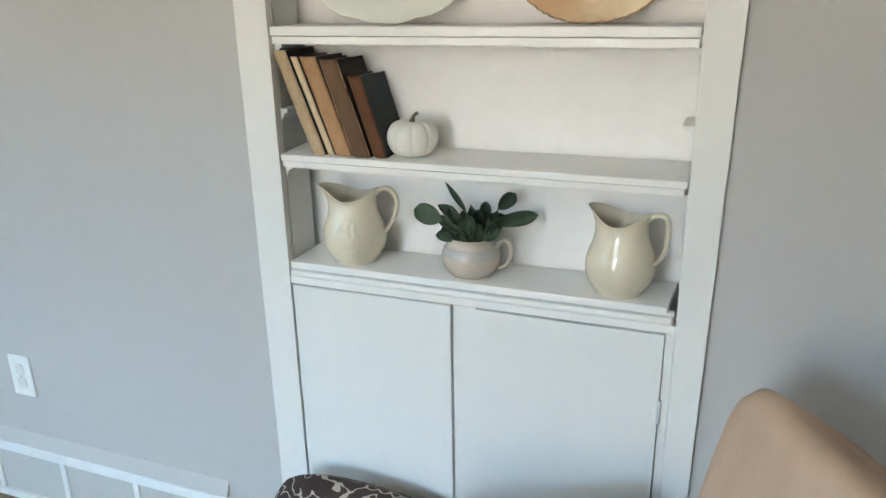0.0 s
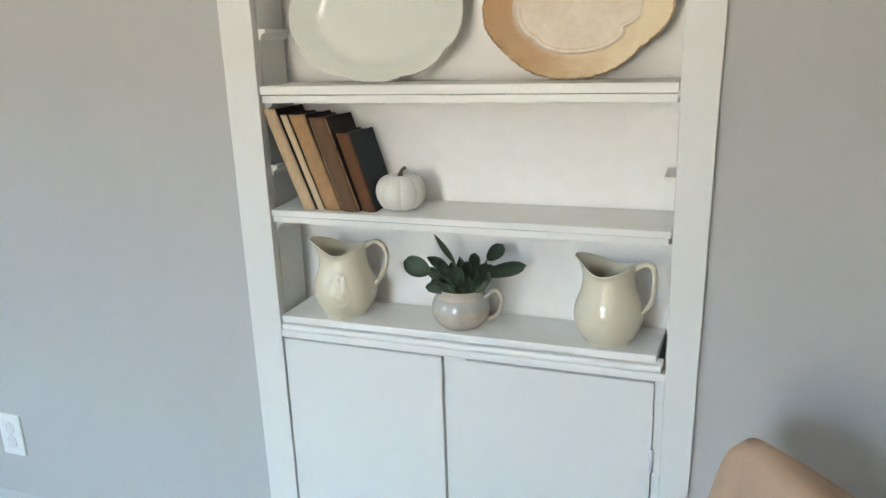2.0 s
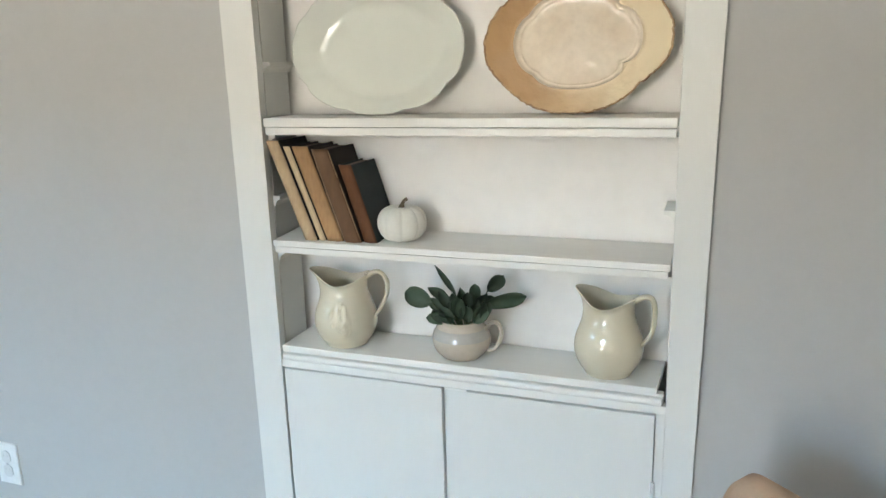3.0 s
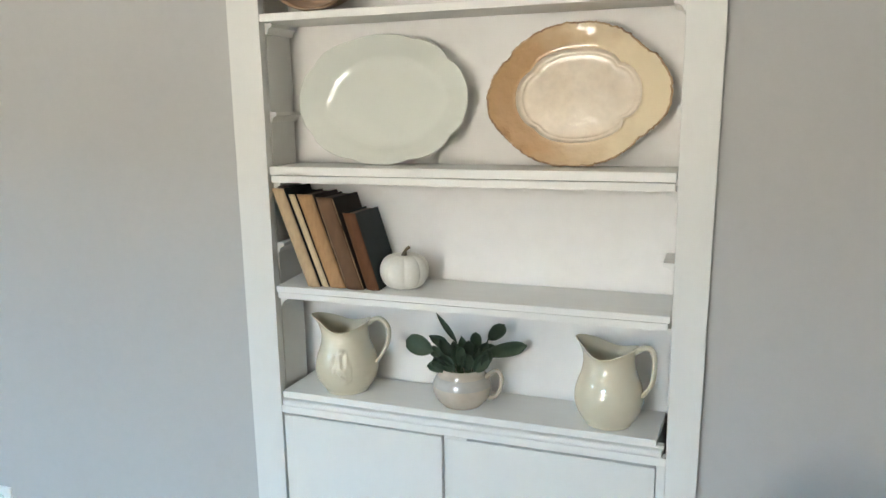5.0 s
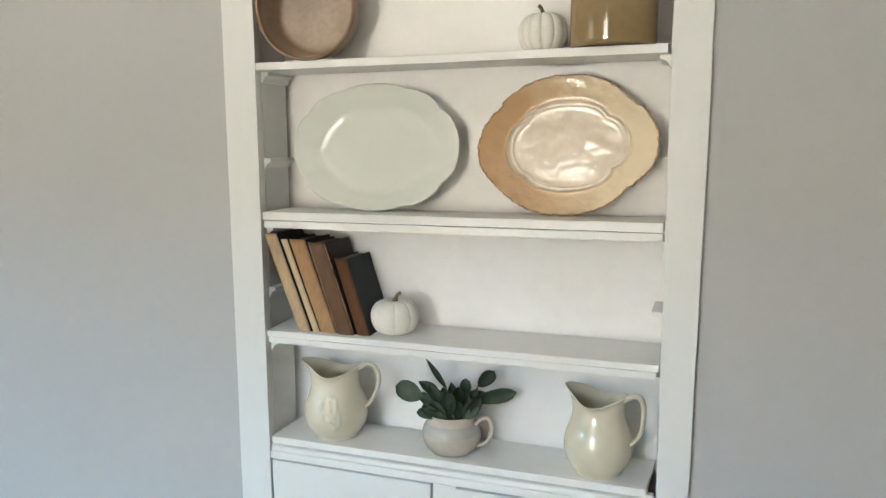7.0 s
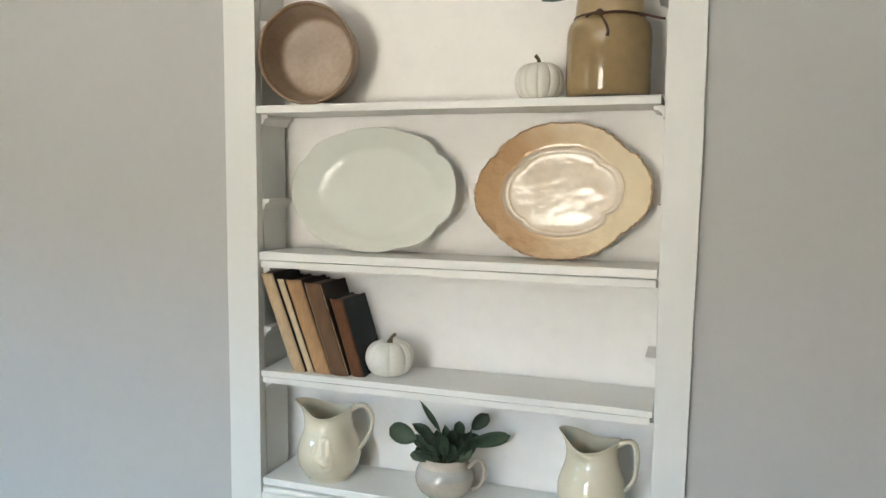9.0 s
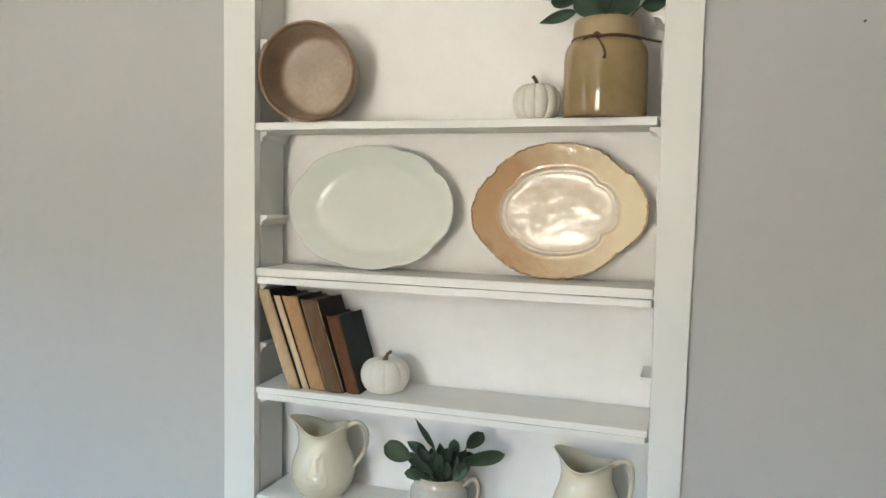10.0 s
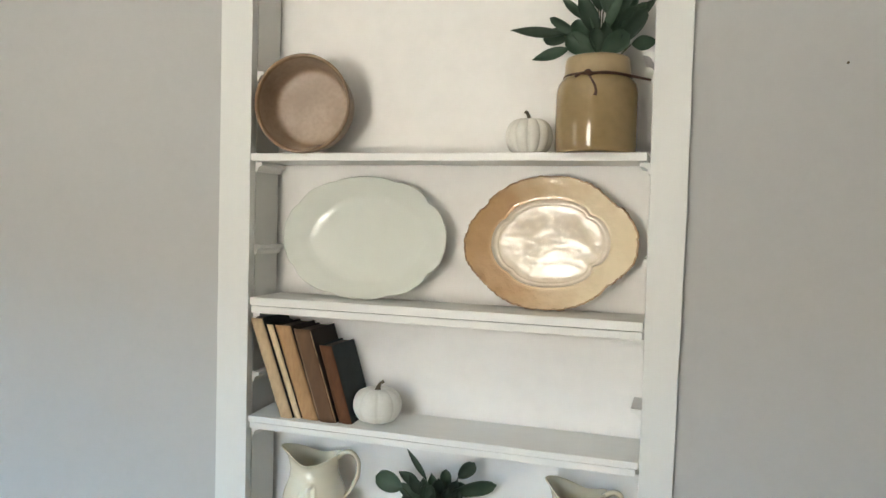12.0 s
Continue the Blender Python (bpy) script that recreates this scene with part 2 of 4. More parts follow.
def curve_points(pts, n):
    """Points along a Catmull-Rom line through pts."""
    pts = [Vector(p) for p in pts]
    ext = [pts[0] * 2 - pts[1], *pts, pts[-1] * 2 - pts[-2]]
    out = []
    for i in range(len(pts) - 1):
        a, b, c, d = ext[i:i + 4]
        for k in range(n):
            t = k / n
            out.append(0.5 * ((2 * b) + (c - a) * t + (2 * a - 5 * b + 4 * c - d) * t * t + (3 * b - a - 3 * c + d) * t ** 3))
    return out + [pts[-1]]


def tube(pts, radii, n=6, sides=10, flat=1.0, side=(0, 1, 0)):
    """A tube along pts; flat widens it along side."""
    line = curve_points(pts, n)
    bm = bmesh.new()
    rings = []
    m = len(line)
    side = Vector(side)
    for i, p in enumerate(line):
        tan = (line[min(i + 1, m - 1)] - line[max(i - 1, 0)]).normalized()
        b = side - tan * side.dot(tan)
        if b.length < 0.1:
            b = Vector((1, 0, 0)) - tan * tan.x
        b.normalize()
        nn = tan.cross(b)
        f = i / (m - 1) * (len(radii) - 1)
        k = min(int(f), len(radii) - 2)
        r = radii[k] + (radii[k + 1] - radii[k]) * (f - k)
        rings.append([bm.verts.new(p + nn * r * math.cos(2 * math.pi * s / sides) + b * r * flat * math.sin(2 * math.pi * s / sides))
                      for s in range(sides)])
    for a, b in zip(rings, rings[1:]):
        for s in range(sides):
            q = (s + 1) % sides
            bm.faces.new((a[s], a[q], b[q], b[s]))
    bm.faces.new(rings[0])
    bm.faces.new(rings[-1])
    return smooth(bm)


# ---- the room ----
XL, XR, YB, ZC = -2.6, 2.4, -3.4, 2.45
NICHE_L, NICHE_R, NICHE_T = -0.045, 0.797, 2.10

bm = bmesh.new()
add_box(bm, XL, NICHE_L, 0.012, 0.145, 0, ZC)
add_box(bm, NICHE_R, XR, 0.012, 0.145, 0, ZC)
add_box(bm, NICHE_L, NICHE_R, 0.012, 0.145, NICHE_T, ZC)
add_box(bm, XL, XR, 0.147, 0.26, 0, ZC)
whole("wall_north", bm, M_WALL, "grey painted wall with a built-in bookcase", "wall", kind="structure")

whole("wall_east", box(XR, XR + 0.12, YB - 0.12, 0.26, 0, ZC), M_WALL, "plain grey painted wall", "wall", kind="structure")
WZ0, WZ1 = 0.75, 2.15
AY0, AY1, BX0, BX1 = -2.95, -1.95, -0.48, 0.24
bm = bmesh.new()
add_box(bm, XL - 0.12, XL, YB - 0.12, AY0, 0, ZC)
add_box(bm, XL - 0.12, XL, AY1, 0.26, 0, ZC)
add_box(bm, XL - 0.12, XL, AY0, AY1, 0, WZ0)
add_box(bm, XL - 0.12, XL, AY0, AY1, WZ1, ZC)
whole("wall_west", bm, M_WALL, "grey painted wall with a window", "wall", kind="structure")
bm = bmesh.new()
add_box(bm, XL, BX0, YB - 0.12, YB, 0, ZC)
add_box(bm, BX1, XR, YB - 0.12, YB, 0, ZC)
add_box(bm, BX0, BX1, YB - 0.12, YB, 0, WZ0)
add_box(bm, BX0, BX1, YB - 0.12, YB, WZ1, ZC)
whole("wall_south", bm, M_WALL, "grey painted wall with a window", "wall", kind="structure")
whole("ceiling", box(XL - 0.12, XR + 0.12, YB - 0.12, 0.26, ZC, ZC + 0.1), M_CEIL, "plain white ceiling", "ceiling", kind="structure")
whole("floor", box(XL - 0.12, XR + 0.12, YB - 0.12, 0.26, -0.1, 0), M_FLOOR, "brown carpeted floor", "floor", kind="structure")


def window(name, m, width):
    """A sash window in the opening's plane: local x along the wall, y outwards."""
    w = thing(name, m, "white painted sash window divided by a middle mullion", "window", kind="structure")
    f = bmesh.new()
    h0, h1 = WZ0, WZ1
    add_box(f, -width / 2, -width / 2 + 0.05, 0.0, 0.06, h0, h1)
    add_box(f, width / 2 - 0.05, width / 2, 0.0, 0.06, h0, h1)
    add_box(f, -width / 2 + 0.05, width / 2 - 0.05, 0.0, 0.06, h0, h0 + 0.05)
    add_box(f, -width / 2 + 0.05, width / 2 - 0.05, 0.0, 0.06, h1 - 0.05, h1)
    part("window_frame", f, M_WOODV, w)
    mid = (h0 + h1) / 2
    part("meeting_rail", box(-width / 2 + 0.05, width / 2 - 0.05, 0.005, 0.05, mid - 0.025, mid + 0.025, 0.003), M_WOODW, w)
    for a, b in ((h0 + 0.05, mid - 0.025), (mid + 0.025, h1 - 0.05)):
        part("mullion", box(-0.06, 0.06, 0.008, 0.048, a, b, 0.004), M_WOODV, w)
    part("window_sill", box(-width / 2 - 0.05, width / 2 + 0.05, -0.06, -0.003, h0 - 0.03, h0, 0.005), M_WOODW, w)


window("window_1", pose(XL, (AY0 + AY1) / 2, 0, 0, 0, 90), AY1 - AY0)
window("window_2", pose((BX0 + BX1) / 2, YB, 0, 0, 0, 180), BX1 - BX0)

# baseboards
whole("baseboard_1", box(0.812, XR, -0.002, 0.012, 0, 0.15, 0.003), M_WOODW, "white painted baseboard along the grey wall", "baseboard", kind="structure")
whole("baseboard_2", box(-0.2335, -0.073, -0.002, 0.012, 0, 0.15, 0.003), M_WOODW, "white painted baseboard along the grey wall", "baseboard", kind="structure")
whole("baseboard_3", box(XL, -2.101, -0.002, 0.012, 0, 0.15, 0.003), M_WOODW, "white painted baseboard along the grey wall", "baseboard", kind="structure")


def baseboard_vent():
    x0, x1 = -2.10, -0.234
    v = thing("baseboard_vent", ((x0 + x1) / 2, 0.0, 0), "long white metal baseboard vent with framed grey grilles", "vent")
    c = (x0 + x1) / 2
    part("back_plate", box(x0 - c, x1 - c, 0.006, 0.012, 0.0, 0.19), M_METAL, v)
    bm = bmesh.new()
    add_box(bm, x0 - c, x1 - c, -0.006, 0.006, 0.169, 0.1975, 0.003)
    part("top_rail", bm, M_METAL, v)
    # sloping cap that meets the wall
    bm = bmesh.new()
    vs = [bm.verts.new(p) for p in ((x0 - c, -0.003, 0.198), (x1 - c, -0.003, 0.198), (x1 - c, 0.0118, 0.236), (x0 - c, 0.0118, 0.236),
                                    (x0 - c, 0.0118, 0.198), (x1 - c, 0.0118, 0.198))]
    for f in ((0, 1, 2, 3), (0, 4, 5, 1), (3, 2, 5, 4), (0, 3, 4), (1, 5, 2)):
        bm.faces.new([vs[i] for i in f])
    part("cap", bm, M_WALL, v, "sloping cap painted in the grey of the wall")
    part("bottom_rail", box(x0 - c, x1 - c, -0.006, 0.006, 0.012, 0.034, 0.002), M_METAL, v)
    xs = [x1 - 0.036 - 0.2475 * i for i in range(8)]
    for x in xs:
        part("mullion", box(x - 0.009 - c, x + 0.009 - c, -0.0055, 0.006, 0.0345, 0.1685, 0.0025), M_METAL, v)
    for i, (a, b) in enumerate(zip(xs[1:], xs)):
        # each panel hangs a little askew in its frame
        bm = box(a + 0.0094 - c, b - 0.0094 - c, 0.0, 0.0045, 0.0355, 0.1672, 0.0012)
        for p in bm.verts:
            p.co.z -= 0.0016 * (p.co.x + c - a) / (b - a) * (1 if i % 2 else -0.2)
        part("panel", bm, M_GREYPL, v, "plain grey-white sheet-metal panel")
    part("panel", box(xs[0] + 0.0094 - c, x1 - 0.001 - c, 0.0, 0.0045, 0.0355, 0.1650, 0.0012), M_GREYPL, v, "plain grey-white sheet-metal panel")


baseboard_vent()


# ---- the built-in bookcase ----
def bookcase():
    bc = thing("built_in_bookcase", (0.375, 0.0, 0.0), "white painted built-in bookcase with open shelves over cabinet doors", "bookcase")
    ox = -0.375

    def put(name, x0, x1, y0, y1, z0, z1, mat=M_WOODW, label="", seed=0, amp=0.0006, bevel=0.0015, parent=None):
        return part(name, worn_box(x0 + ox, x1 + ox, y0, y1, z0, z1, bevel, amp, seed=seed), mat, parent or bc, label)

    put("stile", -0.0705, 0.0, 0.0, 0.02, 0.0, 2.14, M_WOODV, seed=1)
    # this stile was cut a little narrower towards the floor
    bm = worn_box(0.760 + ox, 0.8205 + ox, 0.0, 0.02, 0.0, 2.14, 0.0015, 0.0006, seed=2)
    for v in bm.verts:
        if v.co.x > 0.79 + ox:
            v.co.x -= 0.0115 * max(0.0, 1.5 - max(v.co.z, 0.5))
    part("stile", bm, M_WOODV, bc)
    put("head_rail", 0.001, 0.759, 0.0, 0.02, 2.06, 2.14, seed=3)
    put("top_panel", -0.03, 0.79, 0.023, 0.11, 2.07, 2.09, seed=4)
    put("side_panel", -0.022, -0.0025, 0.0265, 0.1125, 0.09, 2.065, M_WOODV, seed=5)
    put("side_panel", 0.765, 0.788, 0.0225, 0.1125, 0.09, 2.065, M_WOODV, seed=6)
    # back panel, a little deeper at its foot
    bm = bmesh.new()
    add_box(bm, -0.032 + ox, 0.795 + ox, 0.0, 0.012, 0.05, 2.08)
    for v in bm.verts:
        v.co.y += 0.131 - 0.012 * (v.co.z - 0.84)
    part("back_panel", bm, M_BACK, bc)

    # shelves; the two upper ones lie level, the book shelf tips up a little behind
    put("shelf", 0.001, 0.7545, 0.001, 0.114, 1.562, 1.5765, seed=7)
    put("shelf", 0.0035, 0.7575, 0.0005, 0.117, 1.277, 1.293, seed=8)
    put("shelf_apron", 0.005, 0.7565, 0.003, 0.020, 1.2615, 1.2755, seed=9)
    sh = worn_box(0.004 + ox, 0.7575 + ox, 0.0, 0.121, 1.0435, 1.0555, 0.0015, 0.0006, seed=10)
    for v in sh.verts:
        v.co.z += 0.06 * v.co.y
    part("shelf", sh, M_WOODW, bc)
    put("shelf_apron", 0.006, 0.7535, 0.002, 0.018, 1.030, 1.0425, seed=11)

    # cleats with rounded noses on the side panels
    def cleat(side, z, h=0.019, w=0.0165, reach=0.1125, wide=0.0235):
        bm = bmesh.new()
        w = w if side < 0 else wide
        prof = [(0, 0), (w, 0), (w, -h * 0.35)]
        prof += [(w - w * 0.62 * math.sin(a), -h * 0.35 - h * 0.55 * (1 - math.cos(a))) for a in (0.5, 1.0, 1.4, 1.57)]
        prof += [(w * 0.36, -h), (0, -h)]
        sx = -0.0023 if side < 0 else 0.7648
        rings = []
        for y in (0.0205, reach):
            rings.append([bm.verts.new((sx + ox + (px if side < 0 else -px), y, z + pz)) for px, pz in prof])
        n = len(prof)
        for i in range(n):
            bm.faces.new((rings[0][i], rings[0][(i + 1) % n], rings[1][(i + 1) % n], rings[1][i]))
        bm.faces.new(rings[0])
        bm.faces.new(rings[1])
        part("cleat", bm, M_WOODW, bc)

    for z in (1.740, 1.561, 1.396, 1.2605, 1.140, 1.029):
        cleat(-1, z)
    for z in (1.747, 1.561, 1.398, 1.2605, 1.141, 1.029):
        cleat(1, z, wide=0.012 if z == 1.398 else 0.0235)

    # sill of the lower cabinet: a loose board, its end cut askew
    bm = worn_box(0.008 + ox, 0.7510 + ox, -0.0045, 0.125, 0.8238, 0.837, 0.0018, 0.0005, seed=12)
    for v in bm.verts:
        if v.co.x > 0.5 + ox:
            v.co.x -= 0.007 * max(0.0, (0.11 - v.co.y) / 0.114) * (v.co.x - ox - 0.5) / 0.25
    part("sill", bm, M_WOODW, bc)
    # moulding under the sill
    bm = bmesh.new()
    prof = [(0.019, 0.8232), (0.006, 0.8232), (0.006, 0.8185), (-0.0032, 0.8180), (-0.0056, 0.8166), (-0.0064, 0.8125), (-0.0058, 0.8085), (-0.0036, 0.8058), (-0.0008, 0.8035), (0.019, 0.8035)]
    rings = []
    nx = 24
    for i in range(nx + 1):
        f = i / nx
        x = 0.004 + (0.7555 - 0.004) * f
        rings.append([bm.verts.new((x + ox + (0.004 if (i == 0 and y < 0) else -0.003 if (i == nx and y < 0) else 0), y + 0.0005 * noise.noise(Vector((x * 9, y, z))), z)) for y, z in prof])
    n = len(prof)
    for a, b in zip(rings, rings[1:]):
        for i in range(n):
            bm.faces.new((a[i], a[(i + 1) % n], b[(i + 1) % n], b[i]))
    bm.faces.new(rings[0])
    bm.faces.new(rings[-1])
    part("moulding", bm, M_WOODW, bc)
    put("rail", 0.0005, 0.7602, 0.0004, 0.02, 0.7875, 0.8030, seed=13, amp=0.0003, bevel=0.0008)
    put("rail", 0.0005, 0.7595, 0.0008, 0.02, 0.0, 0.10, seed=14)
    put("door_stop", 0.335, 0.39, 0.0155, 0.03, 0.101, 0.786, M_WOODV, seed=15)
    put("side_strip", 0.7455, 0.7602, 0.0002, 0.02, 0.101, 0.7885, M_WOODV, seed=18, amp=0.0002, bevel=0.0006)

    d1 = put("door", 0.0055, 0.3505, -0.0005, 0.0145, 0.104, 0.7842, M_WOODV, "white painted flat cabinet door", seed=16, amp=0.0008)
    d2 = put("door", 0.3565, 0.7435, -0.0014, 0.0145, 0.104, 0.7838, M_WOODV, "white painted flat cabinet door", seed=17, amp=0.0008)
    put("paint_fill", 0.3575, 0.401, -0.0009, 0.012, 0.7836, 0.7878, seed=21, amp=0.0001, bevel=0.0003, label="old paint that fills the gap over the door")
    for z in (0.635, 0.20):
        bm = tube([(0.7445 + ox, -0.004, z - 0.022), (0.7445 + ox, -0.004, z + 0.022)], [0.0038, 0.0038], 2, 10)
        part("hinge", bm, M_METAL, d2, "painted butt hinge knuckle")
    for z in (0.635, 0.20):
        bm = tube([(0.0015 + ox, -0.003, z - 0.022), (0.0015 + ox, -0.003, z + 0.022)], [0.0016, 0.0016], 2, 8)
        part("hinge", bm, M_METAL, d1, "painted butt hinge knuckle")


bookcase()


# ---- small fittings of the wall ----
def outlet():
    o = thing("wall_outlet", (-0.855, 0.012, 0.414), "white plastic duplex wall outlet with cover plate", "outlet")
    part("cover_plate", box(-0.037, 0.037, -0.0065, 0.0, -0.058, 0.058, 0.003, 3), M_PLASTIC, o)
    for s in (-1, 1):
        bm = bmesh.new()
        ring = []
        for y in (-0.0085, -0.006):
            ring.append([bm.verts.new((max(-0.0145, min(0.0145, 0.0175 * math.cos(a))), y, s * 0.0195 + 0.0175 * math.sin(a)))
                         for a in [2 * math.pi * i / 28 for i in range(28)]])
        bm.faces.new(ring[0])
        for i in range(28):
            bm.faces.new((ring[0][i], ring[0][(i + 1) % 28], ring[1][(i + 1) % 28], ring[1][i]))
        r = part("receptacle", bm, M_SOCKET, o, "greyish plastic socket face")
        for k in (-1, 1):
            part("slot", box(k * 0.0063 - 0.0006, k * 0.0063 + 0.0006, -0.0087, -0.0086, s * 0.0195 + 0.001, s * 0.0195 + 0.008), M_STEEL, r)
    part("screw", tube([(0, -0.0078, 0), (0, -0.0062, 0)], [0.003, 0.003], 1, 12), M_STEEL, o)


outlet()
bm = tube([(0, 0.004, 0), (0, -0.004, 0)], [0.0016, 0.0020], 1, 8)
whole("nail", bm, M_STEM, "tiny dark nail stuck in the grey wall", "nail", m=pose(1.048, 0.012, 1.714))


# ---- ceramics ----
def pitcher(at, turn, s_body, relief, reach, pour, label):
    """A bellied jug: spout along -x, handle along +x before it is turned."""
    p = thing("pitcher", pose(*at, 0, 0, turn), label, "pitcher", "cream pitchers on the cabinet sill")
    R, H = s_body
    outer = [(0.60, 0.0), (0.68, 0.004), (0.69, 0.018), (0.72, 0.04), (0.84, 0.11), (0.94, 0.20), (0.995, 0.30), (1.0, 0.36), (0.985, 0.44), (0.93, 0.53), (0.85, 0.62),
             (0.77, 0.70), (0.715, 0.78), (0.695, 0.85), (0.705, 0.92), (0.75, 0.97), (0.785, 1.0)]
    inner = [(0.765, 1.008), (0.73, 0.99), (0.64, 0.9), (0.64, 0.8), (0.72, 0.68), (0.86, 0.5), (0.92, 0.34), (0.85, 0.16), (0.6, 0.05), (0, 0.04)]
    prof = [(0, 0.006), (0.55, 0.006)] + outer + inner

    def shape(t, r, z):
        rr, zz = r * R, z * H
        # lip: high at the spout, low at the sides, raised again at the handle
        up = max(0.0, (z - 0.62) / 0.38)
        c = math.cos(t)
        spout = max(0.0, -c) ** 4.5
        crest = max(0.0, -c) ** 1.5
        back = max(0.0, c) ** 2
        zz += H * up ** 1.6 * (0.012 * spout + 0.070 * crest + 0.035 * back - 0.078 * (1 - c * c) ** 1.5)
        wide = 1 + up ** 1.5 * (pour * spout + 0.08 * back)
        if relief and 0.12 < z < 0.78 and r > 0.65:
            # moulded leaves and stems on the side that faces the room
            a = (t + 1.40 + math.pi) % (2 * math.pi) - math.pi
            u, v = a * 0.8, (z - 0.45) * 2.0
            b = 0
            for cu, cv, ru, rv, tilt in ((-0.07, 0.22, 0.032, 0.30, 0.06), (0.10, 0.04, 0.030, 0.42, -0.05), (0.18, -0.02, 0.026, 0.42, 0.03),
                                         (0.02, -0.06, 0.030, 0.20, 0.25), (-0.02, -0.26, 0.050, 0.13, 0.7), (-0.27, 0.17, 0.045, 0.17, -0.15),
                                         (-0.22, -0.12, 0.038, 0.10, 0.2), (0.0, 0.42, 0.09, 0.06, 0.3), (0.11, -0.42, 0.12, 0.04, 0.35)):
                du, dv = u - cu, v - cv
                du, dv = du * math.cos(tilt) + dv * math.sin(tilt), -du * math.sin(tilt) + dv * math.cos(tilt)
                q = (du / ru) ** 2 + (dv / rv) ** 2
                b = max(b, max(0.0, 1 - q) ** 0.6)
            rr += 0.0050 * b
        return Vector((rr * wide * math.cos(t), rr * math.sin(t) * (1 - 0.08 * up * spout), zz))

    # finer rings for the moulded side
    fine = []
    for (r0, z0), (r1, z1) in zip(prof, prof[1:]):
        k = 4 if relief and r0 > 0.68 and z0 < 0.8 else 2
        fine += [(r0 + (r1 - r0) * i / k, z0 + (z1 - z0) * i / k) for i in range(k)]
    fine.append(prof[-1])
    part("body", lathe(fine, 120 if relief else 72, shape), M_CREAM, p)
    h = [(0.74 * R, 0, 0.985 * H), (1.00 * R, 0, 1.055 * H), (1.22 * R, 0, 1.04 * H), (reach * R, 0, 0.93 * H), (reach * R, 0, 0.76 * H),
         (1.25 * R, 0, 0.60 * H), (1.10 * R, 0, 0.49 * H), (0.96 * R, 0, 0.42 * H)]
    part("handle", tube(h, [0.0056, 0.0048, 0.0044, 0.0042, 0.0040, 0.0038, 0.0036, 0.0036], 6, 12, 1.6), M_CREAM, p)
    return p


pitcher((0.128, 0.052, 0.8372), 8, (0.064, 0.142), True, 1.40, 0.43, "glossy cream pitcher with moulded leaf relief beside the shelf end")
pitcher((0.655, 0.048, 0.8372), -12, (0.0612, 0.141), False, 1.31, 0.33, "plain glossy cream pitcher with an open spout")


def mug():
    m = thing("mug", pose(0.3755, 0.052, 0.8372, 0, 0, 2), "squat beige stoneware mug with grey glazed band", "mug")
    R = 0.0568
    prof = [(0, 0.003), (0.62, 0.003), (0.70, 0.0), (0.76, 0.004), (0.87, 0.010), (0.95, 0.018), (0.99, 0.026), (1.0, 0.033), (0.992, 0.0375)]
    neck = [(0.835, 0.0545), (0.79, 0.0585), (0.785, 0.0625), (0.80, 0.067), (0.825, 0.070), (0.815, 0.0715), (0.775, 0.0705), (0.74, 0.064), (0.75, 0.055),
            (0.90, 0.036), (0.80, 0.012), (0, 0.010)]
    band = [(0.992, 0.0375), (0.98, 0.0405), (0.965, 0.0425), (0.95, 0.0455), (0.91, 0.0495), (0.875, 0.0522), (0.835, 0.0545)]
    part("body", lathe([(r * R, z * 1.06) for r, z in prof], 56), M_MUG, m)
    part("neck", lathe([(r * R, z * 1.06) for r, z in neck], 56), M_MUG, m)
    part("glaze_band", lathe([(r * R, z * 1.06) for r, z in band], 56), M_MUGBAND, m, "grey glazed band")
    h = [(0.83 * R, 0, 0.055), (1.08 * R, 0, 0.069), (1.28 * R, 0, 0.068), (1.385 * R, 0, 0.052), (1.31 * R, 0, 0.032), (1.15 * R, 0, 0.019), (0.93 * R, 0, 0.014)]
    part("handle", tube(h, [0.0046, 0.0042, 0.0040, 0.0038, 0.0040], 6, 12, 1.6), M_MUG, m)


mug()


